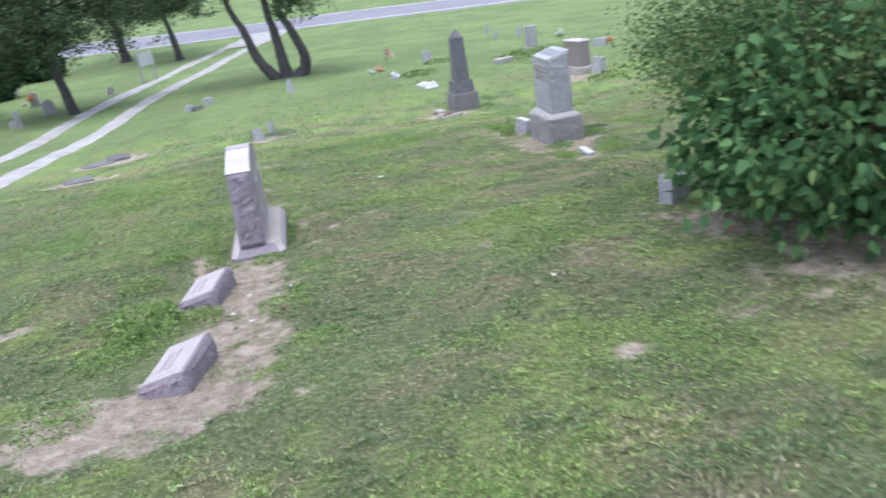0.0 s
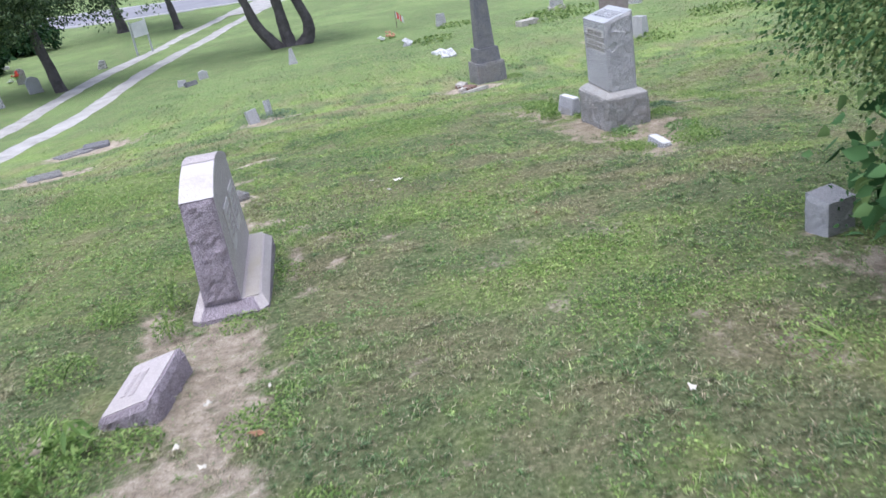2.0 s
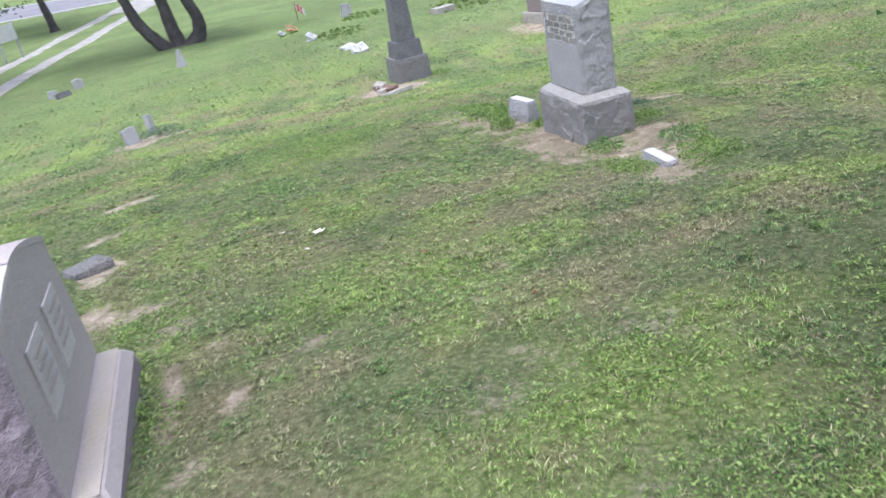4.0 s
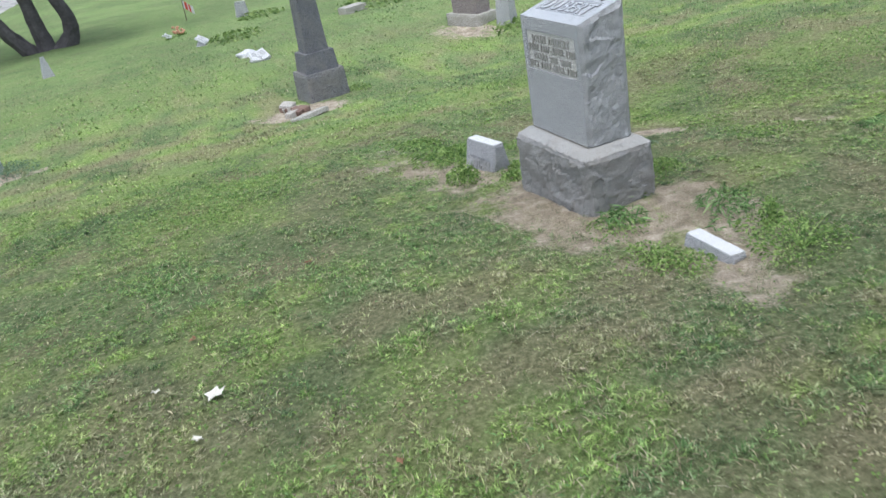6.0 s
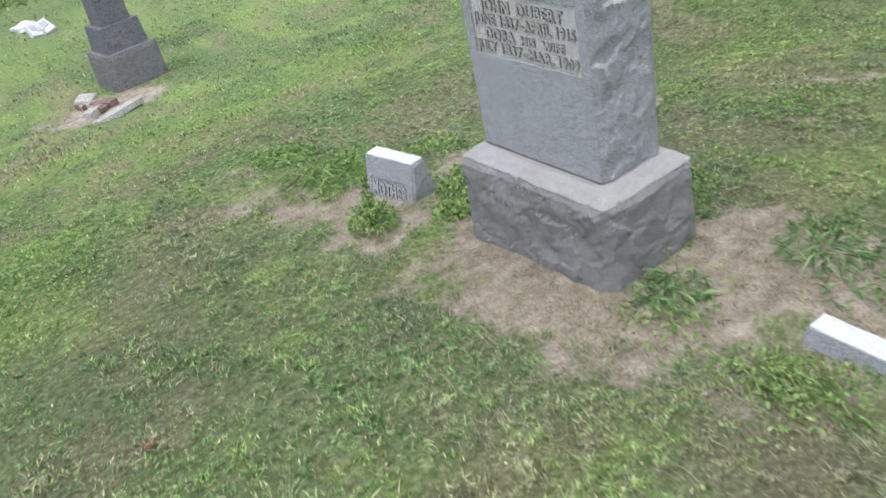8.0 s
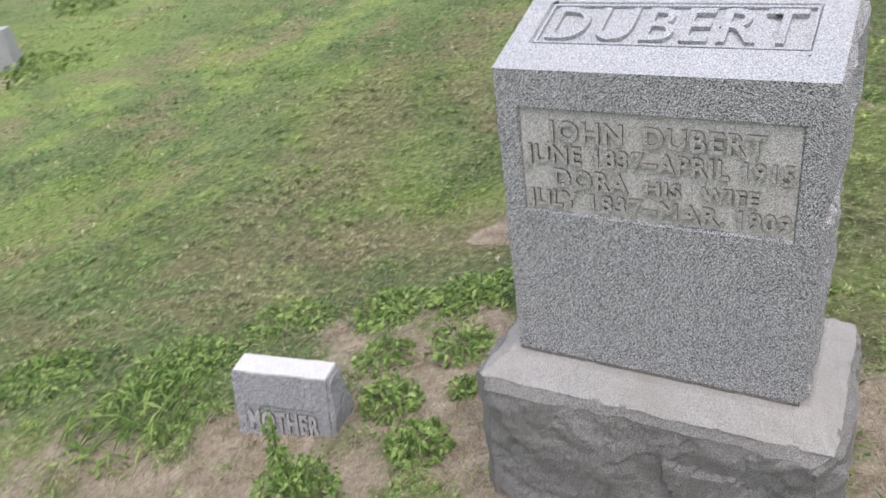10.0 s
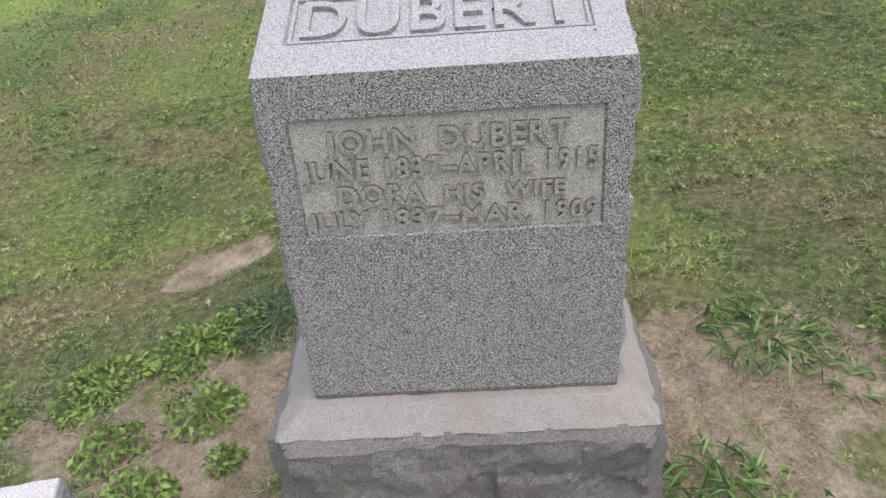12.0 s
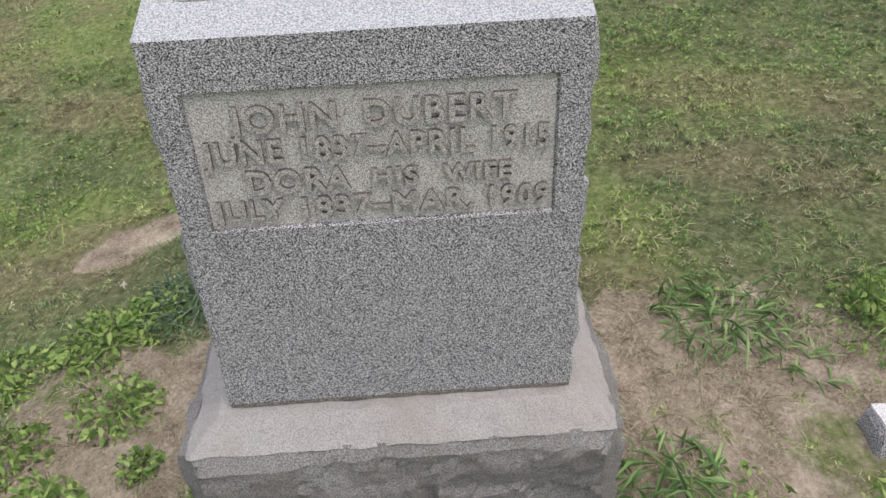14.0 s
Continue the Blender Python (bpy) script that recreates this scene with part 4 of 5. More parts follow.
# ---- the obelisk with rubble at its foot ----
def obelisk():
    st = thing("obelisk", 3.74, 17.32, -0.72, 8, "dark grey granite obelisk on a stepped base", "obelisk")
    part("lower_base", block(0.56, 0.49, 0.42, "flrb", 0.012, 0.04, (0.535, 0.465), seed=41, chip=0.006), OLD_GREY, st, "rough grey lower base")
    part("upper_base", block(0.44, 0.39, 0.25, "", 0, 0.05, (0.405, 0.355), seed=42, z0=0.42, chip=0.003), DARK, st)
    bm = block(0.305, 0.275, 0.87, "", 0, 0.05, (0.245, 0.22), seed=43, z0=0.67, chip=0.002)
    merge(bm, block(0.248, 0.223, 0.16, "", 0, 0.05, (0.03, 0.03), seed=44, z0=1.54, chip=0.001))
    part("shaft", bm, DARK, st, "tapered polished shaft with pointed tip")
    rnd = random.Random(8)
    for k in range(7):
        b = thing("brick", 3.24 + rnd.uniform(-0.24, 0.22), 16.72 + rnd.uniform(-0.18, 0.18), None, rnd.uniform(0, 180), "broken reddish brick lying on bare soil", "brick", "bricks at the foot of the obelisk", rx=rnd.uniform(-15, 15))
        part("clay", merge(bmesh.new(), block(rnd.uniform(0.1, 0.2), 0.1, 0.065, "flrbt", 0.006, 0.03, seed=k + 50, chip=0.006), Matrix.Translation((0, 0, -0.02))), BRICK if k % 3 else CONCRETE, b)
    s = thing("stone_slab", 3.24, 16.15, None, 25, "thin pale broken slab lying on the grass", "slab", rx=-8)
    part("stone", merge(bmesh.new(), block(0.5, 0.13, 0.05, "flrb", 0.008, 0.03, seed=61), Matrix.Translation((0, 0, -0.005))), CONCRETE, s)
    s = thing("stone_slab", 3.15, 16.95, None, 60, "pale rounded stone among bricks", "slab", rx=10)
    part("stone", merge(bmesh.new(), block(0.22, 0.16, 0.09, "flrbt", 0.01, 0.03, seed=62), Matrix.Translation((0, 0, -0.02))), CONCRETE, s)


obelisk()


# ---- other stones ----
def headstone(x, y, turn, w, d, h, mat, label, seed, base=None, rough="", top=None, arc=0.0, slant=0.0, lean=0, group="scattered old gravestones", name="gravestone", rx=0):
    st = thing(name, x, y, gz(x, y) - 0.06, turn, label, "gravestone", group, rx=rx, ry=lean)
    z = 0.0
    if base:
        part("base", block(base[0], base[1], base[2] + 0.06, "flrb", 0.012, 0.04, seed=seed + 3, chip=0.005), CONCRETE if mat is not PINK else PINK, st)
        z = base[2] + 0.06
    part("stone", block(w, d, h + (0 if base else 0.06), rough, 0.014, 0.03, top, slant, seed=seed, z0=z, chip=0.004, arc=arc), mat, st)
    return st


headstone(3.36, 6.45, 14, 0.205, 0.17, 0.205, SPECKLED, "small square grey granite marker beside the shrub", 70, rough="lr", slant=0.03)
brown = headstone(7.15, 19.7, -74, 0.62, 0.3, 0.6, BROWN, "brownish granite gravestone with a pale flat top", 72, base=(0.8, 0.46, 0.18), rough="lr")
part("top", block(0.64, 0.32, 0.03, "flrb", 0.004, 0.04, (0.6, 0.28), seed=73, z0=0.84), PINK_TOP, brown, "pale flat cap of the brown stone")
headstone(7.35, 18.8, -70, 0.3, 0.2, 0.42, PALE, "narrow pale marker beside a brown gravestone", 74, top=(0.27, 0.14))
headstone(8.0, 26.6, -10, 0.36, 0.26, 0.66, GREY, "grey upright gravestone among weeds", 76, base=(0.48, 0.36, 0.1), rough="lr")
headstone(6.4, 24.1, 20, 0.55, 0.3, 0.14, CONCRETE, "low flat grey stone in the grass", 78)
headstone(0.12, 25.4, 10, 0.26, 0.16, 0.42, PALE, "small white pointed stone in the lawn", 80, top=(0.08, 0.06))
headstone(-3.0, 26.0, 20, 0.22, 0.16, 0.17, PALE, "short weathered white stone", 82, top=(0.2, 0.12), lean=6)
headstone(-2.68, 25.6, 40, 0.34, 0.14, 0.12, DARK, "low dark weathered stone", 84, rx=-18)
headstone(-2.45, 26.6, 10, 0.26, 0.2, 0.18, PALE, "short weathered white stone", 86, arc=0.05)
headstone(-0.45, 10.55, 35, 0.3, 0.2, 0.05, OLD_GREY, "rough grey stone sunk in bare soil", 138, rough="flrbt")
headstone(-0.55, 16.8, 30, 0.19, 0.1, 0.22, PALE, "small grey tablet leaning beside a plant", 88, arc=0.04, lean=-6, rx=-10)
headstone(-0.3, 17.3, 60, 0.11, 0.08, 0.27, PALE, "narrow grey tablet beside a plant", 90, rx=-8, lean=5)
headstone(-3.83, 15.7, 20, 0.5, 0.4, 0.02, OLD_GREY, "flat grey stone sunk in the lawn", 92, rough="flrbt")
headstone(-3.95, 17.9, 40, 0.6, 0.4, 0.02, OLD_GREY, "flat grey stone sunk in the lawn", 94, rough="flrbt")
headstone(-3.6, 18.2, 10, 0.45, 0.4, 0.06, DARK, "rough dark stone lying in soil", 96, rough="flrbt")
headstone(4.78, 28.3, 0, 0.34, 0.2, 0.36, GREY, "small grey gravestone far down the lawn", 98, top=(0.24, 0.14))
headstone(8.9, 36.5, 0, 0.15, 0.09, 0.45, PALE, "thin white marker far down the lawn", 102, top=(0.1, 0.06))
headstone(8.5, 33.5, 0, 0.18, 0.1, 0.33, PALE, "thin white marker far down the lawn", 104, lean=8, top=(0.1, 0.08))
headstone(9.4, 33.2, 0, 0.17, 0.1, 0.38, PALE, "thin white marker far down the lawn", 106, top=(0.14, 0.1))
headstone(9.5, 24.4, -40, 0.42, 0.26, 0.22, GREY, "grey gravestone behind a brown one", 108, rough="lr")
headstone(11.9, 17.6, -60, 0.8, 0.3, 0.13, CONCRETE, "long pale stone lying in the grass", 110, rough="flrb")
headstone(10.6, 19.8, -50, 0.5, 0.25, 0.1, CONCRETE, "low pale stone among tall weeds", 136, rough="flrb")
# across the lane
headstone(-10.76, 29.3, 20, 0.36, 0.13, 0.38, DARK, "dark gravestone across the lane", 112, lean=6)
headstone(-13.6, 35.0, 10, 0.42, 0.18, 0.38, DARK, "dark gravestone across the lane", 114, lean=-4)
headstone(-8.75, 29.0, 20, 0.16, 0.1, 0.52, GREY, "thin grey marker across the lane", 116, lean=-8)
headstone(-8.98, 29.05, 20, 0.22, 0.12, 0.22, PALE, "small white marker across the lane", 118)
headstone(-9.9, 35.0, 15, 0.34, 0.14, 0.48, GREY, "grey gravestone with red flowers across the lane", 120, arc=0.1)
headstone(-8.35, 31.2, 30, 0.42, 0.15, 0.42, PALE, "pale gravestone beside a tree", 122, arc=0.12, lean=-6)
headstone(-7.1, 35.4, 20, 0.36, 0.2, 0.3, GREY, "small grey gravestone by the sign", 124, lean=8, top=(0.2, 0.14))
headstone(-15.3, 41.9, 10, 0.5, 0.2, 0.5, GREY, "grey gravestone near dark bushes", 126, arc=0.1)
headstone(-16.3, 46.5, 10, 0.45, 0.2, 0.6, PALE, "pale gravestone near dark bushes", 128, arc=0.1)
headstone(-11.3, 28.8, 10, 0.5, 0.3, 0.06, PALE, "flat white stone across the lane", 130)
headstone(-13.0, 42.6, 10, 0.5, 0.2, 0.2, PALE, "low white stone across the lane", 132, lean=14)
headstone(-11.9, 24.2, 10, 0.5, 0.25, 0.3, PALE, "low white stone across the lane", 134, lean=6)


def flowers(x, y, z, r, mat, seed, label, n=14):
    st = thing("flower_bunch", x, y, z, 0, label, "flowers", "grave flowers")
    rng = np.random.default_rng(seed)
    bm = bmesh.new()
    for _ in range(n):
        p = rng.normal(size=3) * r * 0.5
        merge(bm, ball(r * 0.28, 0.7, int(rng.integers(50)), sub=1), Matrix.Translation((p[0], p[1], r * 0.5 + abs(p[2]))))
    tagged(part("flower_head", bm, mat, st), kind="stuff")
    n = 50
    c = rng.normal(size=(n, 3)) * r * 0.45
    c[:, 2] = np.abs(c[:, 2]) * 0.6 + 0.02
    lv = new("foliage", leaves_mesh("foliage", c, rng.normal(size=(n, 3)) + np.array([0, 0, 0.6]), r * 0.6, WEED, rng))
    lv.parent = st


flowers(-9.95, 34.75, gz(-9.95, 34.75) + 0.25, 0.16, RED, 1, "red artificial flowers against a gravestone")
flowers(-10.2, 34.7, gz(-10.2, 34.7) + 0.1, 0.1, WHITE, 2, "white artificial flowers by a gravestone")
flowers(-15.0, 45.8, gz(-15, 45.8), 0.3, ORANGE, 3, "orange flowers by bushes")
flowers(3.05, 27.1, gz(3.05, 27.1), 0.14, ORANGE, 4, "faded orange flowers lying in grass")
flowers(2.75, 26.8, gz(2.75, 26.8), 0.11, WHITE, 5, "faded white flowers lying in grass")
flowers(9.9, 29.5, gz(9.9, 29.5) + 0.05, 0.15, WHITE, 6, "white flowers behind gravestones")
flowers(9.1, 22.5, gz(9.1, 22.5) + 0.25, 0.1, RED, 7, "small red flowers behind a gravestone")


def open_book(x, y, turn, seed, label):
    st = thing("book_stone", x, y, gz(x, y), turn, label, "grave ornament", "white grave ornaments")
    for k, e in enumerate((-1, 1)):
        lie = Matrix.Translation((e * 0.09, 0, 0.08)) @ pose(0, 0, 0, 34, e * -12, 0)
        leaf = part("leaf", merge(bmesh.new(), block(0.17, 0.25, 0.045, "", 0, 0.05, (0.15, 0.23), seed=seed + k, chip=0.004), lie), PALE_TOP, st)
        part("plaque", merge(bmesh.new(), block(0.09, 0.1, 0.006, seed=seed + 8 + k, chip=0.002), lie @ Matrix.Translation((0, 0.03, 0.044))), PALE, leaf, "grey worn plaque")
    part("rest", block(0.32, 0.2, 0.09, "flrb", 0.006, 0.03, (0.22, 0.12), seed=seed + 5), PALE, st)


open_book(3.66, 21.05, 15, 140, "white open-book grave ornament with grey plaques on the grass")
open_book(3.2, 24.6, 70, 152, "white open-book grave ornament on the grass")
mound = thing("white_stone", 3.6, 21.75, None, 20, "rounded white stone lying behind a book ornament", "stone", "white grave ornaments")
part("stone", ball(0.19, 0.5, 3, 0.3, 3), PALE_TOP, mound)


def grave_flag(x, y):
    st = thing("grave_flag", x, y, gz(x, y) - 0.05, 20, "small striped grave flag drooping on a thin stick", "flag")
    part("stick", tube(bmesh.new(), [(0, 0, 0), (0.01, 0, 0.3), (0.02, 0, 0.62)], [0.012, 0.011, 0.009], 6), TWIG, st)
    for k in range(5):
        bm = bmesh.new()
        x0, x1 = 0.02 + 0.05 * k, 0.02 + 0.05 * (k + 1)
        cols = [[bm.verts.new((a, y0 + 0.03 * math.sin(a * 40), 0.6 - 0.9 * (a - 0.02) - dz)) for y0, dz in ((-0.004, 0), (-0.004, 0.2), (0.004, 0.2), (0.004, 0))] for a in (x0, x1)]
        for j in range(4):
            bm.faces.new((cols[0][j], cols[1][j], cols[1][(j + 1) % 4], cols[0][(j + 1) % 4]))
        part("stripe", bm, RED if k % 2 else WHITE, st)


grave_flag(3.6, 30.2)


def sign():
    a, b = Vector((-6.22, 38.1)), Vector((-5.78, 38.95))
    c = (a + b) / 2
    turn = math.degrees(math.atan2(b.y - a.y, b.x - a.x))
    st = thing("notice_board", c.x, c.y, gz(c.x, c.y) - 0.1, turn, "blank white notice board on two metal posts", "sign")
    for s in (-1, 1):
        part("post", merge(bmesh.new(), block(0.06, 0.06, 1.5, chip=0.001, seed=s), Matrix.Translation((s * 0.5, 0, 0))), POST, st)
    part("board", merge(bmesh.new(), block(0.94, 0.03, 0.58, chip=0.001, seed=9), Matrix.Translation((0, -0.05, 0.85))), WHITE, st)


sign()


# ---- trees ----
def crown_points(rng, limbs, n, spread_r, hang):
    c, d = [], []
    for _ in range(n):
        a, b = limbs[rng.integers(len(limbs))]
        t = rng.uniform(0.25, 1.05)
        p = a + (b - a) * t
        o = rng.normal(size=3) * spread_r * (0.35 + 0.65 * t)
        o[2] = o[2] * 0.6 - abs(rng.normal()) * hang
        k = 36
        q = p + o + rng.normal(size=(k, 3)) * np.array([0.17, 0.17, 0.11])
        c.append(q)
        d.append(np.tile(o / (np.linalg.norm(o) + 0.01), (k, 1)) + rng.normal(size=(k, 3)) * 0.9 + np.array([0, 0, -0.1]))
    return np.concatenate(c), np.concatenate(d)


def tree(x, y, stems, height, crown_from, radius, seed, label, sprays=800, mat=None, leaf=0.11, hang=0.35):
    """stems: for each stem its foot's offset, a list of (dx, dy, z) and the foot's radius."""
    st = thing("tree", x, y, gz(x, y) - 0.15, 0, label, "tree", "old trees by the lane")
    rng = np.random.default_rng(seed)
    tops = []
    for k, (pts, r) in enumerate(stems):
        bm = bmesh.new()
        P = [Vector(p) for p in pts]
        fine = []
        for i in range(len(P) - 1):
            p0, p1, p2, p3 = P[max(i - 1, 0)], P[i], P[i + 1], P[min(i + 2, len(P) - 1)]
            for s in range(5):
                t = s / 5
                fine.append(0.5 * ((2 * p1) + (p2 - p0) * t + (2 * p0 - 5 * p1 + 4 * p2 - p3) * t * t + (3 * p1 - p0 - 3 * p2 + p3) * t ** 3))
        fine.append(P[-1])
        radii = [r * (1.0 - 0.75 * i / (len(fine) - 1)) * (1.35 if i == 0 else 1.12 if i == 1 else 1) for i in range(len(fine))]
        tube(bm, fine, radii, 12, seed + k, 0.25)
        tops.append(fine)
        part("trunk", bm, BARK, st)
    limbs, lb = [], bmesh.new()
    for _ in range(34):
        f = tops[rng.integers(len(tops))]
        zz = rng.uniform(crown_from, height * 0.93)
        p = min(f, key=lambda q: abs(q.z - zz))
        a = rng.uniform(0, 2 * math.pi)
        reach = radius * (1.05 - 0.75 * max(0, (zz - crown_from) / (height - crown_from))) * rng.uniform(0.7, 1.1)
        e = p + Vector((math.cos(a) * reach, math.sin(a) * reach, rng.uniform(-0.25, 0.35) * reach * 0.5))
        m = (p + e) / 2 + Vector((0, 0, 0.12 * reach))
        tube(lb, [p, m, e], [0.06, 0.04, 0.012], 5)
        limbs.append((np.array(p), np.array(e)))
    part("limb", lb, BARK, st)
    c, d = crown_points(rng, limbs, sprays, 0.55, hang * 0.5)
    ob = new("crown", leaves_mesh("crown", c, d, leaf, mat or CEDAR, rng, 0.5, 0.2, 0.1, "scale"))
    ob.parent = st


tree(-7.3, 30.3, [([(0, 0, 0), (-0.2, 0, 1.2), (-0.38, 0.1, 2.6), (-0.6, 0.2, 5), (-0.7, 0.2, 8)], 0.19)], 8.5, 2.1, 3.3, 1, "leaning cedar with dark tufted foliage beside the lane", 2100)
tree(-9.24, 51.8, [([(0, 0, 0), (-0.1, 0, 1.2), (-0.25, 0, 3), (-0.3, 0, 9)], 0.32)], 9.5, 2.9, 3.9, 2, "cedar with dark tufted foliage near the road", 1300)
tree(-5.74, 47.9, [([(0, 0, 0), (-0.12, 0, 1.2), (-0.35, 0, 3), (-0.6, 0, 8)], 0.22)], 8.5, 2.8, 3.1, 3, "slim cedar with tufted foliage near the road", 1100)
tree(-0.05, 30.8, [([(-0.15, 0, 0), (-0.5, 0, 0.4), (-0.9, 0, 1.1), (-1.15, 0.1, 2.0), (-1.55, 0.2, 3.0), (-2.0, 0.2, 6)], 0.23),
                  ([(0.1, 0, 0), (0.0, 0.1, 0.8), (-0.1, 0.1, 1.8), (-0.25, 0.1, 3.0), (-0.3, 0.2, 7)], 0.25),
                  ([(0.35, 0, 0), (0.75, -0.1, 0.4), (0.78, -0.1, 1.0), (0.45, 0, 1.9), (0.2, 0, 2.8), (0.6, 0, 6)], 0.25)],
     7.5, 2.75, 3.4, 4, "three-stemmed cedar with curved trunks", 1300)
tree(-17.5, 38.0, [([(0, 0, 0), (0.1, 0, 2), (0, 0, 7)], 0.3)], 8, 1.0, 3.8, 5, "broad dark tree at the edge of the cemetery", 1500, DARKLEAF, 0.2)
tree(-13.5, 31.5, [([(0, 0, 0), (0.1, 0, 2), (0, 0, 7)], 0.25)], 8, 2.6, 3.0, 6, "dark cedar across the lane", 900)


# ---- shrubs ----
def shrub(x, y, radii, height, n, leaf, seed, label, mats, stems=9, low=0.15, group="", full=0.9, shape="kite"):
    st = thing("shrub", x, y, gz(x, y), 0, label, "shrub", group)
    rng = np.random.default_rng(seed)
    tips = []
    for _ in range(stems):
        bm = bmesh.new()
        a, u = rng.uniform(0, 2 * math.pi), rng.uniform(0.3, 0.95)
        e = Vector((math.cos(a) * radii[0] * u, math.sin(a) * radii[1] * u, height * rng.uniform(0.35, 0.9)))
        m = Vector((e.x * 0.35, e.y * 0.35, e.z * 0.6))
        tube(bm, [Vector((0, 0, -0.1)) + e * 0.08, m, e], [0.022, 0.016, 0.005], 6)
        part("stem", bm, TWIG, st)
    for k, (mat, share, size) in enumerate(mats):
        m = int(n * share)
        clumps = min(420, max(12, m // 34))
        dirs = rng.normal(size=(clumps, 3))
        dirs[:, 2] = np.where(dirs[:, 2] < -0.3, dirs[:, 2] * full, dirs[:, 2])
        dirs /= np.linalg.norm(dirs, axis=1, keepdims=True)
        rad = rng.uniform(0.55, 1.08, clumps)[:, None]
        cc = dirs * rad * np.array([radii[0], radii[1], height * 0.56]) + np.array([0, 0, height * 0.5])
        cc[:, 2] = np.maximum(cc[:, 2], low + 0.12)
        pick = rng.integers(clumps, size=m)
        c = cc[pick] + rng.normal(size=(m, 3)) * np.array([0.15, 0.15, 0.12]) * max(1.0, radii[0] / 1.6)
        c[:, 2] = np.maximum(c[:, 2], low * rng.uniform(0.5, 1.5, m))
        d = dirs[pick] + rng.normal(size=(m, 3)) * 0.6 + np.array([0, 0, -0.25])
        ob = new("foliage", leaves_mesh("foliage", c, d, leaf * size, mat, rng, 0.7, 0.25, 0.25, shape))
        ob.parent = st


shrub(4.0, 4.95, (1.12, 1.2), 1.35, 6200, 0.092, 11, "large-leaved dark green shrub over bare soil", [(SHRUB, 1.0, 1.0)], 16, 0.2, shape="ovate")
shrub(4.52, 5.9, (1.36, 1.5), 3.0, 105000, 0.027, 12, "tall airy shrub with small pale green leaves", [(SHRUB_LIGHT, 0.62, 1.0), (SHRUB, 0.38, 1.1)], 34, 0.85, full=0.4, shape="scale")
shrub(3.62, 6.24, (0.14, 0.16), 0.42, 420, 0.04, 13, "low leafy shrub shoots beside a small marker", [(SHRUB, 1.0, 1.0)], 5, 0.06)
for k, (sx, sy, rr, hh) in enumerate(((-16, 43.5, 2.2, 2.4), (-19, 41, 2.6, 3.2), (-13.2, 40.6, 1.0, 1.3), (-21, 47, 3.0, 3.0), (-17.5, 50, 3.0, 2.4), (-13.5, 48.5, 1.5, 1.5))):
    shrub(sx, sy, (rr, rr), hh, 3000, 0.28, 20 + k, "dark green bushy hedge shrub behind gravestones", [(DARKLEAF, 1.0, 1.0)], 5, 0.1, "dark bushes at the cemetery edge")


# ---- weeds ----
def weed(x, y, r, h, n, seed, mat=None, label="leafy green weed clump growing in bare soil", tall=False, leaf=0.055, aspect=0.46):
    n, leaf = (int(n * 4.4), leaf * 0.44) if aspect > 0.4 and leaf < 0.1 else (int(n * 2.0), leaf * 0.85)
    if aspect > 0.4 and not tall:
        r, h = r * 1.2, h * 0.7
    st = thing("weed", x, y, gz(x, y) - 0.01, 0, label, "weed", "weed clumps in the lawn")
    rng = np.random.default_rng(seed)
    a = rng.uniform(0, 2 * math.pi, n)
    q = np.sqrt(rng.uniform(0, 1, n))
    c = np.stack([np.cos(a) * q * r, np.sin(a) * q * r, h * rng.uniform(0.15, 1.0, n) * (1.05 - 0.6 * q)], 1)
    d = np.stack([np.cos(a), np.sin(a), rng.uniform(0.1, 1.0, n)], 1) + rng.normal(size=(n, 3)) * 0.85
    ob = new("foliage", leaves_mesh("foliage", c, d, leaf, mat or WEED, rng, aspect, 0.2, 0.3))
    ob.parent = st
    bm = bmesh.new()
    for k in range(max(3, n // 60)):
        b = rng.uniform(0, 2 * math.pi)
        tube(bm, [(0, 0, 0), (math.cos(b) * r * 0.3, math.sin(b) * r * 0.3, h * 0.5), (math.cos(b) * r * 0.7, math.sin(b) * r * 0.7, h * (0.9 if tall else 0.55))], [0.003, 0.0025, 0.0012], 5)
    tagged(part("stalk", bm, mat or WEED, st), kind="stuff")


weed(4.42, 11.79, 0.15, 0.08, 120, 60, leaf=0.075)
weed(4.52, 11.62, 0.13, 0.09, 110, 61, leaf=0.075)
weed(4.3, 12.08, 0.15, 0.08, 110, 62, leaf=0.075)
weed(4.12, 12.5, 0.17, 0.07, 110, 63, leaf=0.07)
weed(4.1, 11.68, 0.11, 0.08, 80, 64, leaf=0.07)
weed(3.98, 11.93, 0.1, 0.07, 60, 65, leaf=0.07)
weed(3.76, 11.77, 0.09, 0.12, 80, 66, leaf=0.07)
weed(3.6, 11.57, 0.09, 0.1, 80, 67, leaf=0.07)
weed(3.88, 11.56, 0.05, 0.05, 30, 68, leaf=0.07)
weed(3.72, 12.68, 0.2, 0.09, 180, 69, leaf=0.07)
weed(3.42, 12.58, 0.26, 0.13, 130, 70, aspect=0.1, leaf=0.11, label="coarse bright crabgrass clump on bare soil")
weed(3.5, 13.25, 0.18, 0.1, 140, 71, leaf=0.07)
weed(4.1, 9.66, 0.06, 0.2, 40, 72, tall=True, leaf=0.07)
weed(10.7, 19.3, 0.7, 0.3, 120, 73, WEED_FAR, leaf=0.14)
weed(9.7, 19.9, 0.6, 0.25, 100, 74, WEED_FAR, leaf=0.14)
weed(11.2, 18.4, 0.5, 0.3, 90, 75, WEED_FAR, leaf=0.14)
weed(3.28, 11.78, 0.13, 0.16, 190, 1, tall=True)
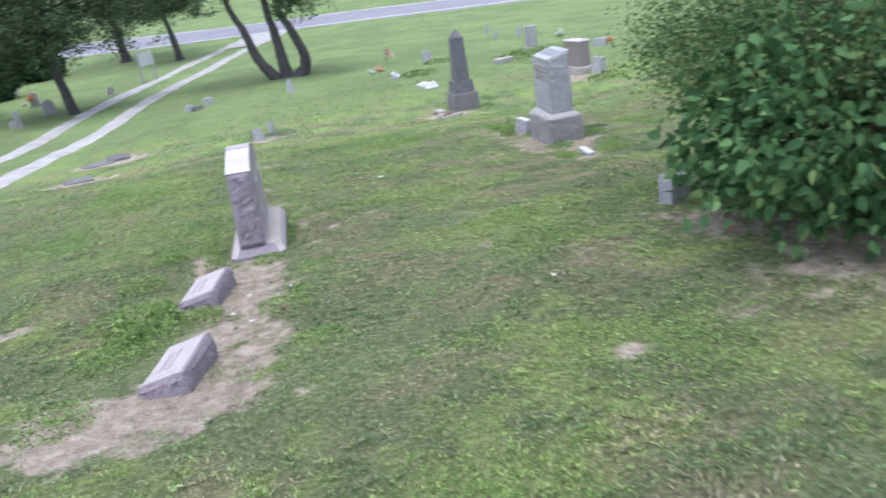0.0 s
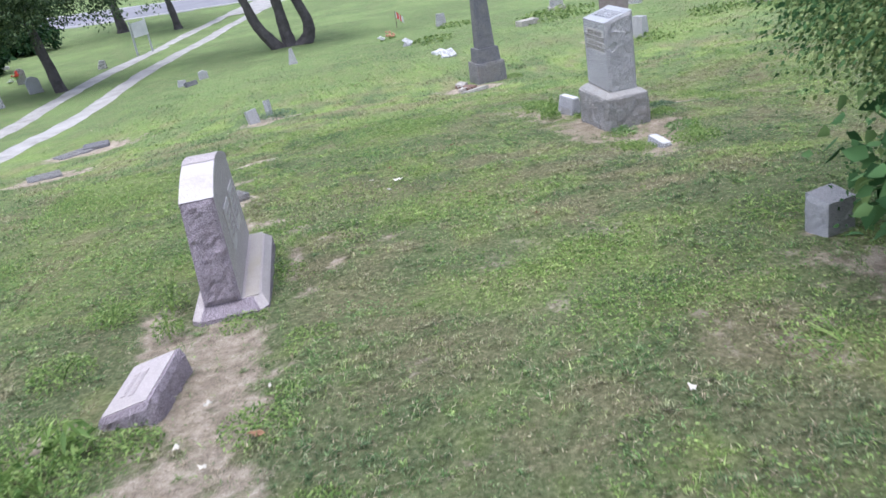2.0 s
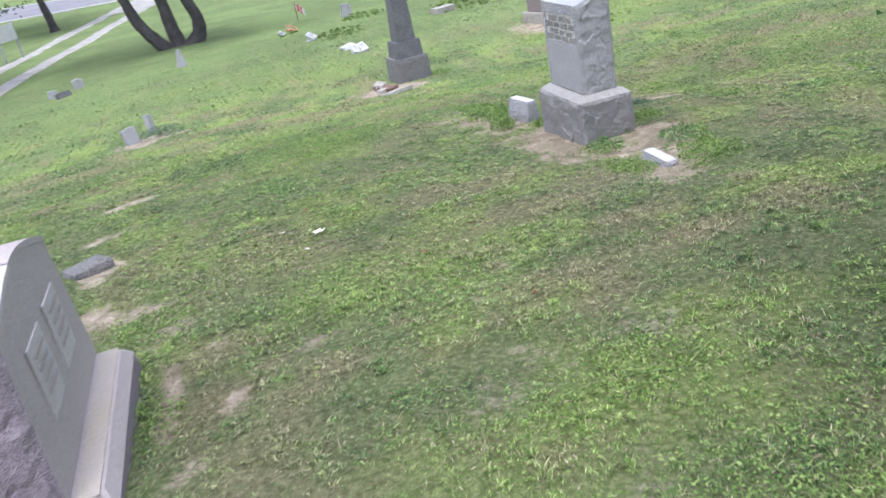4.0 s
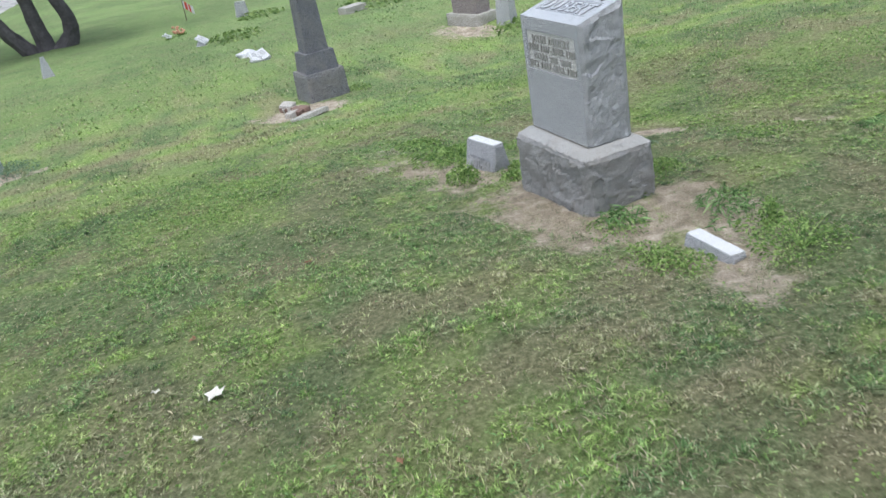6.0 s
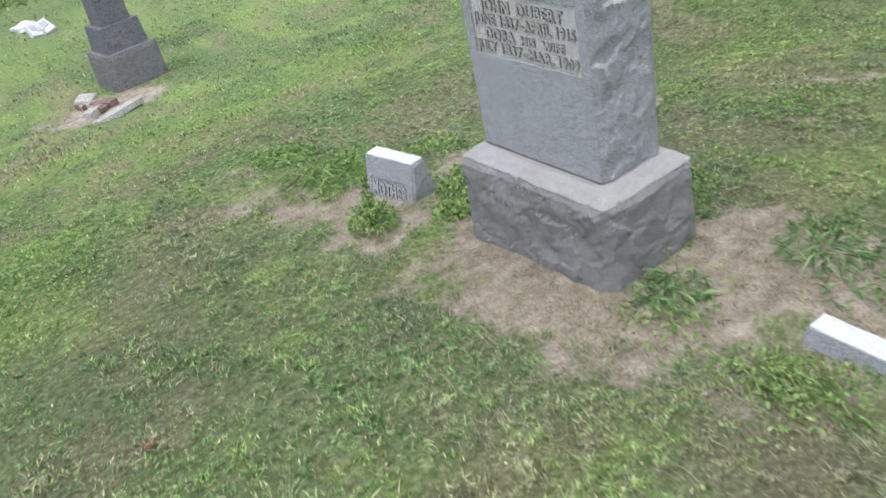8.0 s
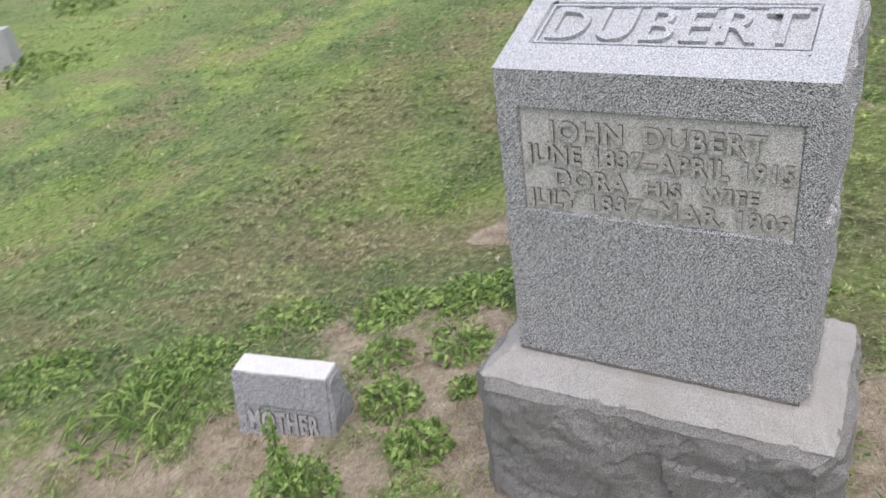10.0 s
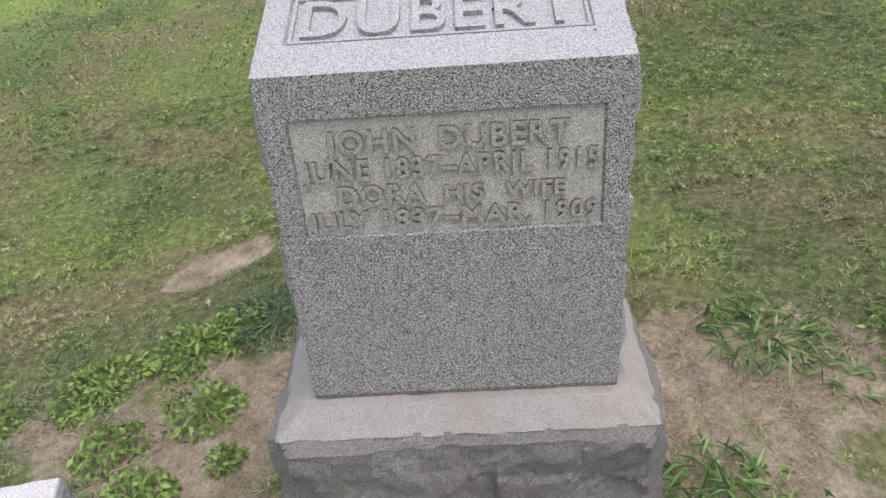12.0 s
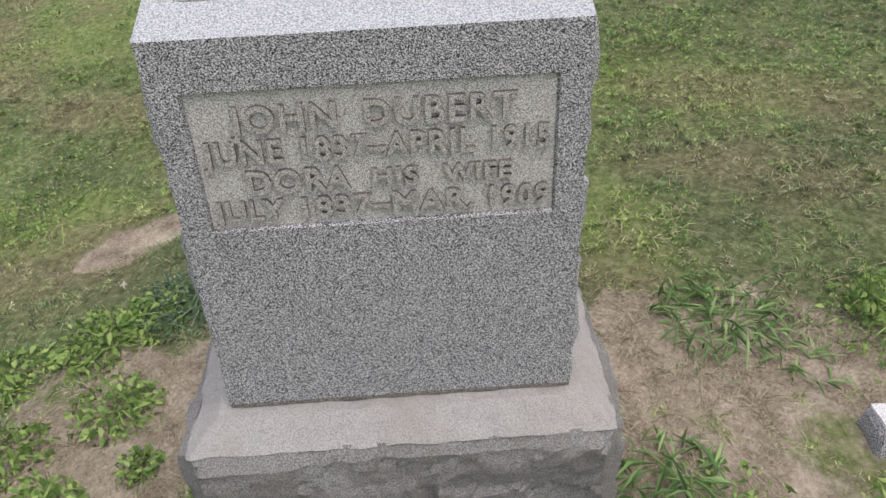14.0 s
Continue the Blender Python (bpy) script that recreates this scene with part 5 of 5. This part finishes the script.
weed(3.32, 11.86, 0.03, 0.34, 46, 2, tall=True, leaf=0.06, label="tall thin green weed before the small marker")
weed(4.55, 11.52, 0.2, 0.06, 330, 10, FESCUE, aspect=0.035, leaf=0.085, label="dark blue-green tuft of fine fescue")
weed(4.15, 10.03, 0.19, 0.05, 120, 14, WEED_BLUE, leaf=0.1, aspect=0.085, label="spreading blue-green weed in dry soil")
weed(3.98, 9.85, 0.12, 0.03, 16, 15, WEED_BLUE, leaf=0.09, aspect=0.12)
weed(4.05, 9.6, 0.16, 0.1, 60, 16)
weed(3.62, 10.3, 0.15, 0.09, 60, 17, WEED_BLUE, leaf=0.12, aspect=0.08)
weed(3.5, 10.2, 0.16, 0.07, 60, 18)
weed(3.95, 9.3, 0.25, 0.14, 200, 19, tall=True)
weed(3.5, 9.62, 0.14, 0.12, 120, 20)
weed(3.45, 9.85, 0.12, 0.09, 80, 21)
weed(4.25, 10.75, 0.12, 0.14, 120, 22)
weed(5.35, 11.6, 0.2, 0.08, 120, 23)
weed(5.2, 10.7, 0.24, 0.05, 150, 24)
weed(5.6, 10.2, 0.18, 0.05, 80, 25, WEED_BLUE, leaf=0.1, aspect=0.12)
weed(6.2, 10.35, 0.2, 0.05, 80, 26)
weed(5.4, 12.3, 0.3, 0.07, 130, 27)
weed(-0.55, 5.75, 0.14, 0.14, 110, 28)
weed(-1.05, 5.85, 0.3, 0.16, 240, 29, tall=True)
weed(-0.85, 5.5, 0.2, 0.2, 140, 30, tall=True)
weed(-0.55, 7.05, 0.1, 0.22, 80, 31, tall=True)
weed(-0.6, 7.5, 0.12, 0.3, 110, 32, tall=True)
weed(0.12, 7.9, 0.14, 0.1, 80, 33)
weed(0.05, 5.65, 0.16, 0.1, 110, 34)
weed(0.2, 5.9, 0.1, 0.06, 50, 35)
weed(0.12, 9.0, 0.2, 0.1, 90, 36)
weed(-0.1, 7.0, 0.14, 0.06, 70, 37)
weed(-0.2, 17.0, 0.32, 0.2, 260, 38, FESCUE, label="dark green plant beside small tablets")
weed(4.2, 17.15, 0.15, 0.14, 90, 39)
weed(7.2, 24.5, 0.9, 0.26, 110, 40, WEED_FAR, leaf=0.16)
weed(7.9, 25.8, 0.8, 0.28, 110, 41, WEED_FAR, leaf=0.16)
weed(3.9, 24.3, 0.5, 0.3, 80, 42, WEED_FAR, leaf=0.14)
weed(5.1, 27.4, 0.5, 0.26, 80, 43, WEED_FAR, leaf=0.14)
weed(7.4, 18.3, 0.5, 0.2, 90, 44, WEED_FAR, leaf=0.12)
weed(-0.82, 5.78, 0.15, 0.24, 40, 76, aspect=0.26, leaf=0.12, tall=True, label="leafy pale green weed with lance-shaped leaves")
weed(-1.0, 5.5, 0.15, 0.22, 36, 77, aspect=0.26, leaf=0.12, tall=True, label="leafy pale green weed with lance-shaped leaves")
weed(-1.02, 5.2, 0.22, 0.14, 170, 49)
weed(-1.1, 6.75, 0.2, 0.16, 130, 50, tall=True)
weed(-0.98, 7.5, 0.15, 0.2, 110, 51, tall=True)
weed(-1.15, 4.35, 0.2, 0.08, 130, 52)
weed(0.3, 6.55, 0.14, 0.06, 70, 53)
weed(0.28, 4.9, 0.16, 0.07, 90, 54)
weed(1.2, 4.3, 0.2, 0.05, 130, 45)
weed(2.6, 5.2, 0.24, 0.06, 150, 46)
weed(2.2, 6.9, 0.3, 0.05, 150, 47)
weed(3.3, 6.9, 0.3, 0.1, 150, 48)


# ---- grass ----
def keep_out(x, y):
    out = np.ones_like(x, bool)
    for a, b, hx, hy in ((3.75, 10.883, 0.24, 0.4), (3.6, 12.0, 0.1, 0.19), (3.72, 9.7, 0.1, 0.21), (-0.25, 7.8, 0.25, 0.7), (-0.62, 6.33, 0.17, 0.28), (-0.66, 4.83, 0.17, 0.28), (3.28, 6.42, 0.12, 0.1), (3.74, 17.32, 0.3, 0.26)):
        out &= ~((np.abs(x - a) < hx) & (np.abs(y - b) < hy))
    return out


def grass(name, x0, x1, y0, y1, per_m2, height, width, seed, mat=None, on_bare=False, label="short mown grass with dry stalks", skip=None, lean=0.7, fade=0.0):
    rng = np.random.default_rng(seed)
    n = int((x1 - x0) * (y1 - y0) * per_m2)
    x, y = rng.uniform(x0, x1, n), rng.uniform(y0, y1, n)
    # gather blades into tufts
    g = 0.035
    x, y = x + 0.4 * g * np.sin(x / g * 1.7 + 3 * y) + rng.normal(size=n) * 0.006, y + 0.4 * g * np.sin(y / g * 1.9 - 2 * x)
    b = bareness(x, y) + 0.25 * (np.sin(31 * x + 9 * y) * np.sin(27 * y - 13 * x))
    lumps = 0.25 * vnoise(x, y, 0.6, 31) + 0.3 * vnoise(x, y, 0.17, 32) + 0.45 * vnoise(x, y, 0.06, 33)
    patch = np.clip((lumps - 0.3) * 2.3, 0, 1)
    k = (rng.uniform(size=n) < np.clip((b - 0.15) * 1.6, 0, 1)) if on_bare else (rng.uniform(size=n) > np.clip(b * 1.9 - 0.35, 0, 0.97)) & (rng.uniform(size=n) < 0.2 + 0.8 * patch)
    k &= keep_out(x, y)
    if skip:
        k &= ~((x > skip[0]) & (x < skip[1]) & (y > skip[2]) & (y < skip[3]))
    if fade:
        k &= rng.uniform(size=n) < np.clip((y1 - y) / fade, 0, 1) * np.clip((x - x0) / 2, 0, 1) * np.clip((x1 - x) / 2, 0, 1)
    lane = -6.9 + 0.0 * y
    k &= ~((np.abs(x - lane) < 1.9) & (y < 30))
    x, y, patch = x[k], y[k], patch[k]
    n = len(x)
    z = terrain(x, y) - 0.004 - 0.018 * bareness(x, y)
    a = rng.uniform(0, 2 * math.pi, n)
    h = height * rng.uniform(0.5, 1.3, n) * (0.4 + 1.0 * patch)
    t = lean * rng.uniform(0.3, 1.5, n)
    w = width * rng.uniform(0.7, 1.3, n)
    dx, dy = np.cos(a), np.sin(a)
    p = np.stack([x, y, z], 1)
    s = np.stack([-dy * w / 2, dx * w / 2, np.zeros(n)], 1)
    m = p + np.stack([dx * h * t * 0.4, dy * h * t * 0.4, h * 0.5], 1)
    tip = p + np.stack([dx * h * t * 1.2, dy * h * t * 1.2, h * np.maximum(0.25, 1.0 - 0.35 * t)], 1)
    V = np.stack([p, m + s, tip, m - s], 1).reshape(-1, 3)
    i = (np.arange(n) * 4)[:, None]
    T = np.concatenate([i + np.array(c) for c in ((0, 1, 3), (3, 1, 2))], 0)
    me = tri_mesh(name, V, T, mat or GRASS)
    if not mat:
        lawn_kinds(me, np.repeat(x, 4), np.repeat(y, 4))
        me.attributes.new("straw", "FLOAT", "POINT").data.foreach_set("value", np.repeat((rng.uniform(size=n) < 0.13 + 0.12 * (1 - patch)).astype(float), 4))
    tagged(new(name, me), label, "grass", kind="stuff")


NEAR, CLOSE = (-2.2, 6.8, 2.6, 14.2), (2.6, 6.8, 8.6, 13.4)
grass("grass", *NEAR, 8800, 0.027, 0.0046, 1, skip=CLOSE, lean=1.0)
grass("grass", *CLOSE, 18000, 0.021, 0.0034, 7, lean=1.05)
grass("grass", -5.5, 11.5, 0.0, 20, 1150, 0.034, 0.0095, 2, skip=NEAR, lean=0.8, fade=4)
grass("grass", -5.0, 13, 18, 29, 520, 0.036, 0.014, 3, lean=0.9, fade=10)
grass("dry_grass", *CLOSE, 900, 0.028, 0.002, 8, STRAW, lean=2.0, label="dry straw-coloured stalks lying in the lawn")
grass("dry_grass", -2.2, 2.6, 2.5, 9.5, 400, 0.028, 0.0026, 9, STRAW, lean=2.0, label="dry straw-coloured stalks lying in the lawn")
grass("dry_grass", 2.6, 5.0, 9.0, 13.4, 14000, 0.019, 0.002, 4, STRAW, True, "dry straw-coloured grass clippings on bare soil", lean=2.4)
grass("dry_grass", -1.2, 0.6, 4.0, 9.4, 4500, 0.019, 0.0024, 5, STRAW, True, "dry straw-coloured grass clippings on bare soil", lean=2.4)


def broadleaf(name, x0, x1, y0, y1, clumps, per, size, seed, mat, aspect, label, spread_r=0.11):
    """Low weeds in clumps of uneven size all over the lawn."""
    rng = np.random.default_rng(seed)
    cx, cy, cr = rng.uniform(x0, x1, clumps), rng.uniform(y0, y1, clumps), rng.gamma(2.0, 0.5, clumps)
    near = rng.uniform(size=clumps) < 0.35
    cx[near], cy[near] = cx[np.roll(near, 3)][: near.sum()] + rng.normal(size=near.sum()) * 0.3, cy[np.roll(near, 3)][: near.sum()] + rng.normal(size=near.sum()) * 0.3
    drift = np.sin(1.5 * cx + 0.6 * cy + 1.3 * np.sin(1.1 * cy)) * np.sin(1.3 * cy - 0.7 * cx + 1.1 * np.sin(0.9 * cx))
    cr = cr * np.clip(0.6 + 0.6 * drift + 0.8 * stretch(cx, cy, LUSH, 50) - 0.4 * stretch(cx, cy, DRY, 60), 0.12, 1.6)
    k = rng.choice(clumps, size=clumps * per, p=cr ** 2 / (cr ** 2).sum())
    n = len(k)
    x, y = cx[k] + rng.normal(size=n) * spread_r * cr[k], cy[k] + rng.normal(size=n) * spread_r * cr[k]
    keep = keep_out(x, y) & (bareness(x, y) < 0.55)
    x, y = x[keep], y[keep]
    n = len(x)
    c = np.stack([x, y, terrain(x, y) + rng.uniform(0.008, 0.045, n)], 1)
    a = rng.uniform(0, 2 * math.pi, n)
    d = np.stack([np.cos(a), np.sin(a), rng.uniform(0.0, 0.9, n)], 1)
    tagged(new(name, leaves_mesh(name, c, d, size, mat, rng, aspect, 0.2, 0.2)), label, "weeds", kind="stuff")


broadleaf("lawn_weeds", -3, 8.5, 1.5, 15, 560, 130, 0.02, 6, WEED, 0.5, "bright low broad-leaved lawn weeds")
broadleaf("crabgrass", -3, 8.5, 1.5, 15, 260, 90, 0.032, 7, WEED_BLUE, 0.2, "spreading crabgrass in the lawn", 0.14)


# ---- small litter ----
def scrap(x, y, w, h, mat, seed, label):
    st = thing("dry_leaf", x, y, gz(x, y) + 0.018, seed * 47 % 360, label, "leaf", "fallen leaves and scraps")
    rng = np.random.default_rng(seed)
    bm = bmesh.new()
    c = bm.verts.new((0, 0, 0.006))
    ring = []
    for k in range(10):
        a = 2 * math.pi * k / 10
        r = 1.0 if k % 2 else 0.62
        ring.append(bm.verts.new((math.cos(a) * w * r * rng.uniform(0.8, 1.1), math.sin(a) * h * r * rng.uniform(0.8, 1.1), rng.uniform(0.0, 0.02))))
    for k in range(10):
        bm.faces.new((c, ring[k], ring[(k + 1) % 10]))
    ob = part("blade", bm, mat, st)
    so = ob.modifiers.new("thick", "SOLIDIFY")
    so.thickness = 0.002


for k, (sx, sy, w, h, mat, lab) in enumerate(((1.19, 9.86, 0.06, 0.05, PAPER, "pale dry leaf lying on the grass"), (1.84, 5.07, 0.035, 0.016, PAPER, "pale dry leaf lying on the grass"), (1.07, 9.55, 0.03, 0.02, PAPER, "small pale scrap on the grass"), (1.93, 11.07, 0.03, 0.02, RUST, "rust-brown dead leaf on the grass"), (1.17, 10.53, 0.025, 0.018, RUST, "rust-brown dead leaf on the grass"), (0.1, 5.99, 0.022, 0.009, PAPER, "small pale scrap on bare soil"), (-0.16, 5.38, 0.03, 0.012, PAPER, "small pale scrap on bare soil"), (0.95, 10.1, 0.025, 0.02, PAPER, "small pale scrap on the grass"),
                                              (-0.2, 5.95, 0.03, 0.02, PAPER, "small pale scrap on bare soil"), (-0.3, 5.6, 0.025, 0.02, PAPER, "small pale scrap on bare soil"), (0.05, 5.55, 0.05, 0.03, RUST, "rust-brown dead leaf on the soil"),
                                              (3.3, 5.4, 0.06, 0.05, RUST, "rust-brown dead leaf under the shrub"), (3.45, 5.7, 0.05, 0.04, RUST, "rust-brown dead leaf under the shrub"), (1.7, 8.9, 0.02, 0.015, RUST, "rust-brown dead leaf on the grass"),
                                              (2.0, 7.9, 0.02, 0.015, RUST, "rust-brown dead leaf on the grass"), (4.75, 11.85, 0.02, 0.015, PAPER, "small pale scrap on bare soil"))):
    scrap(sx, sy, w, h, mat, k + 1, lab)
for k, (sx, sy) in enumerate(((3.80, 10.07), (3.76, 10.06), (3.95, 9.9))):
    h = thing("ant_hole", sx, sy, gz(sx, sy) - 0.02, 0, "small dark hole in dry soil", "hole", "small holes in dry soil")
    part("mouth", ball(0.015, 0.25, k), BLACK, h)
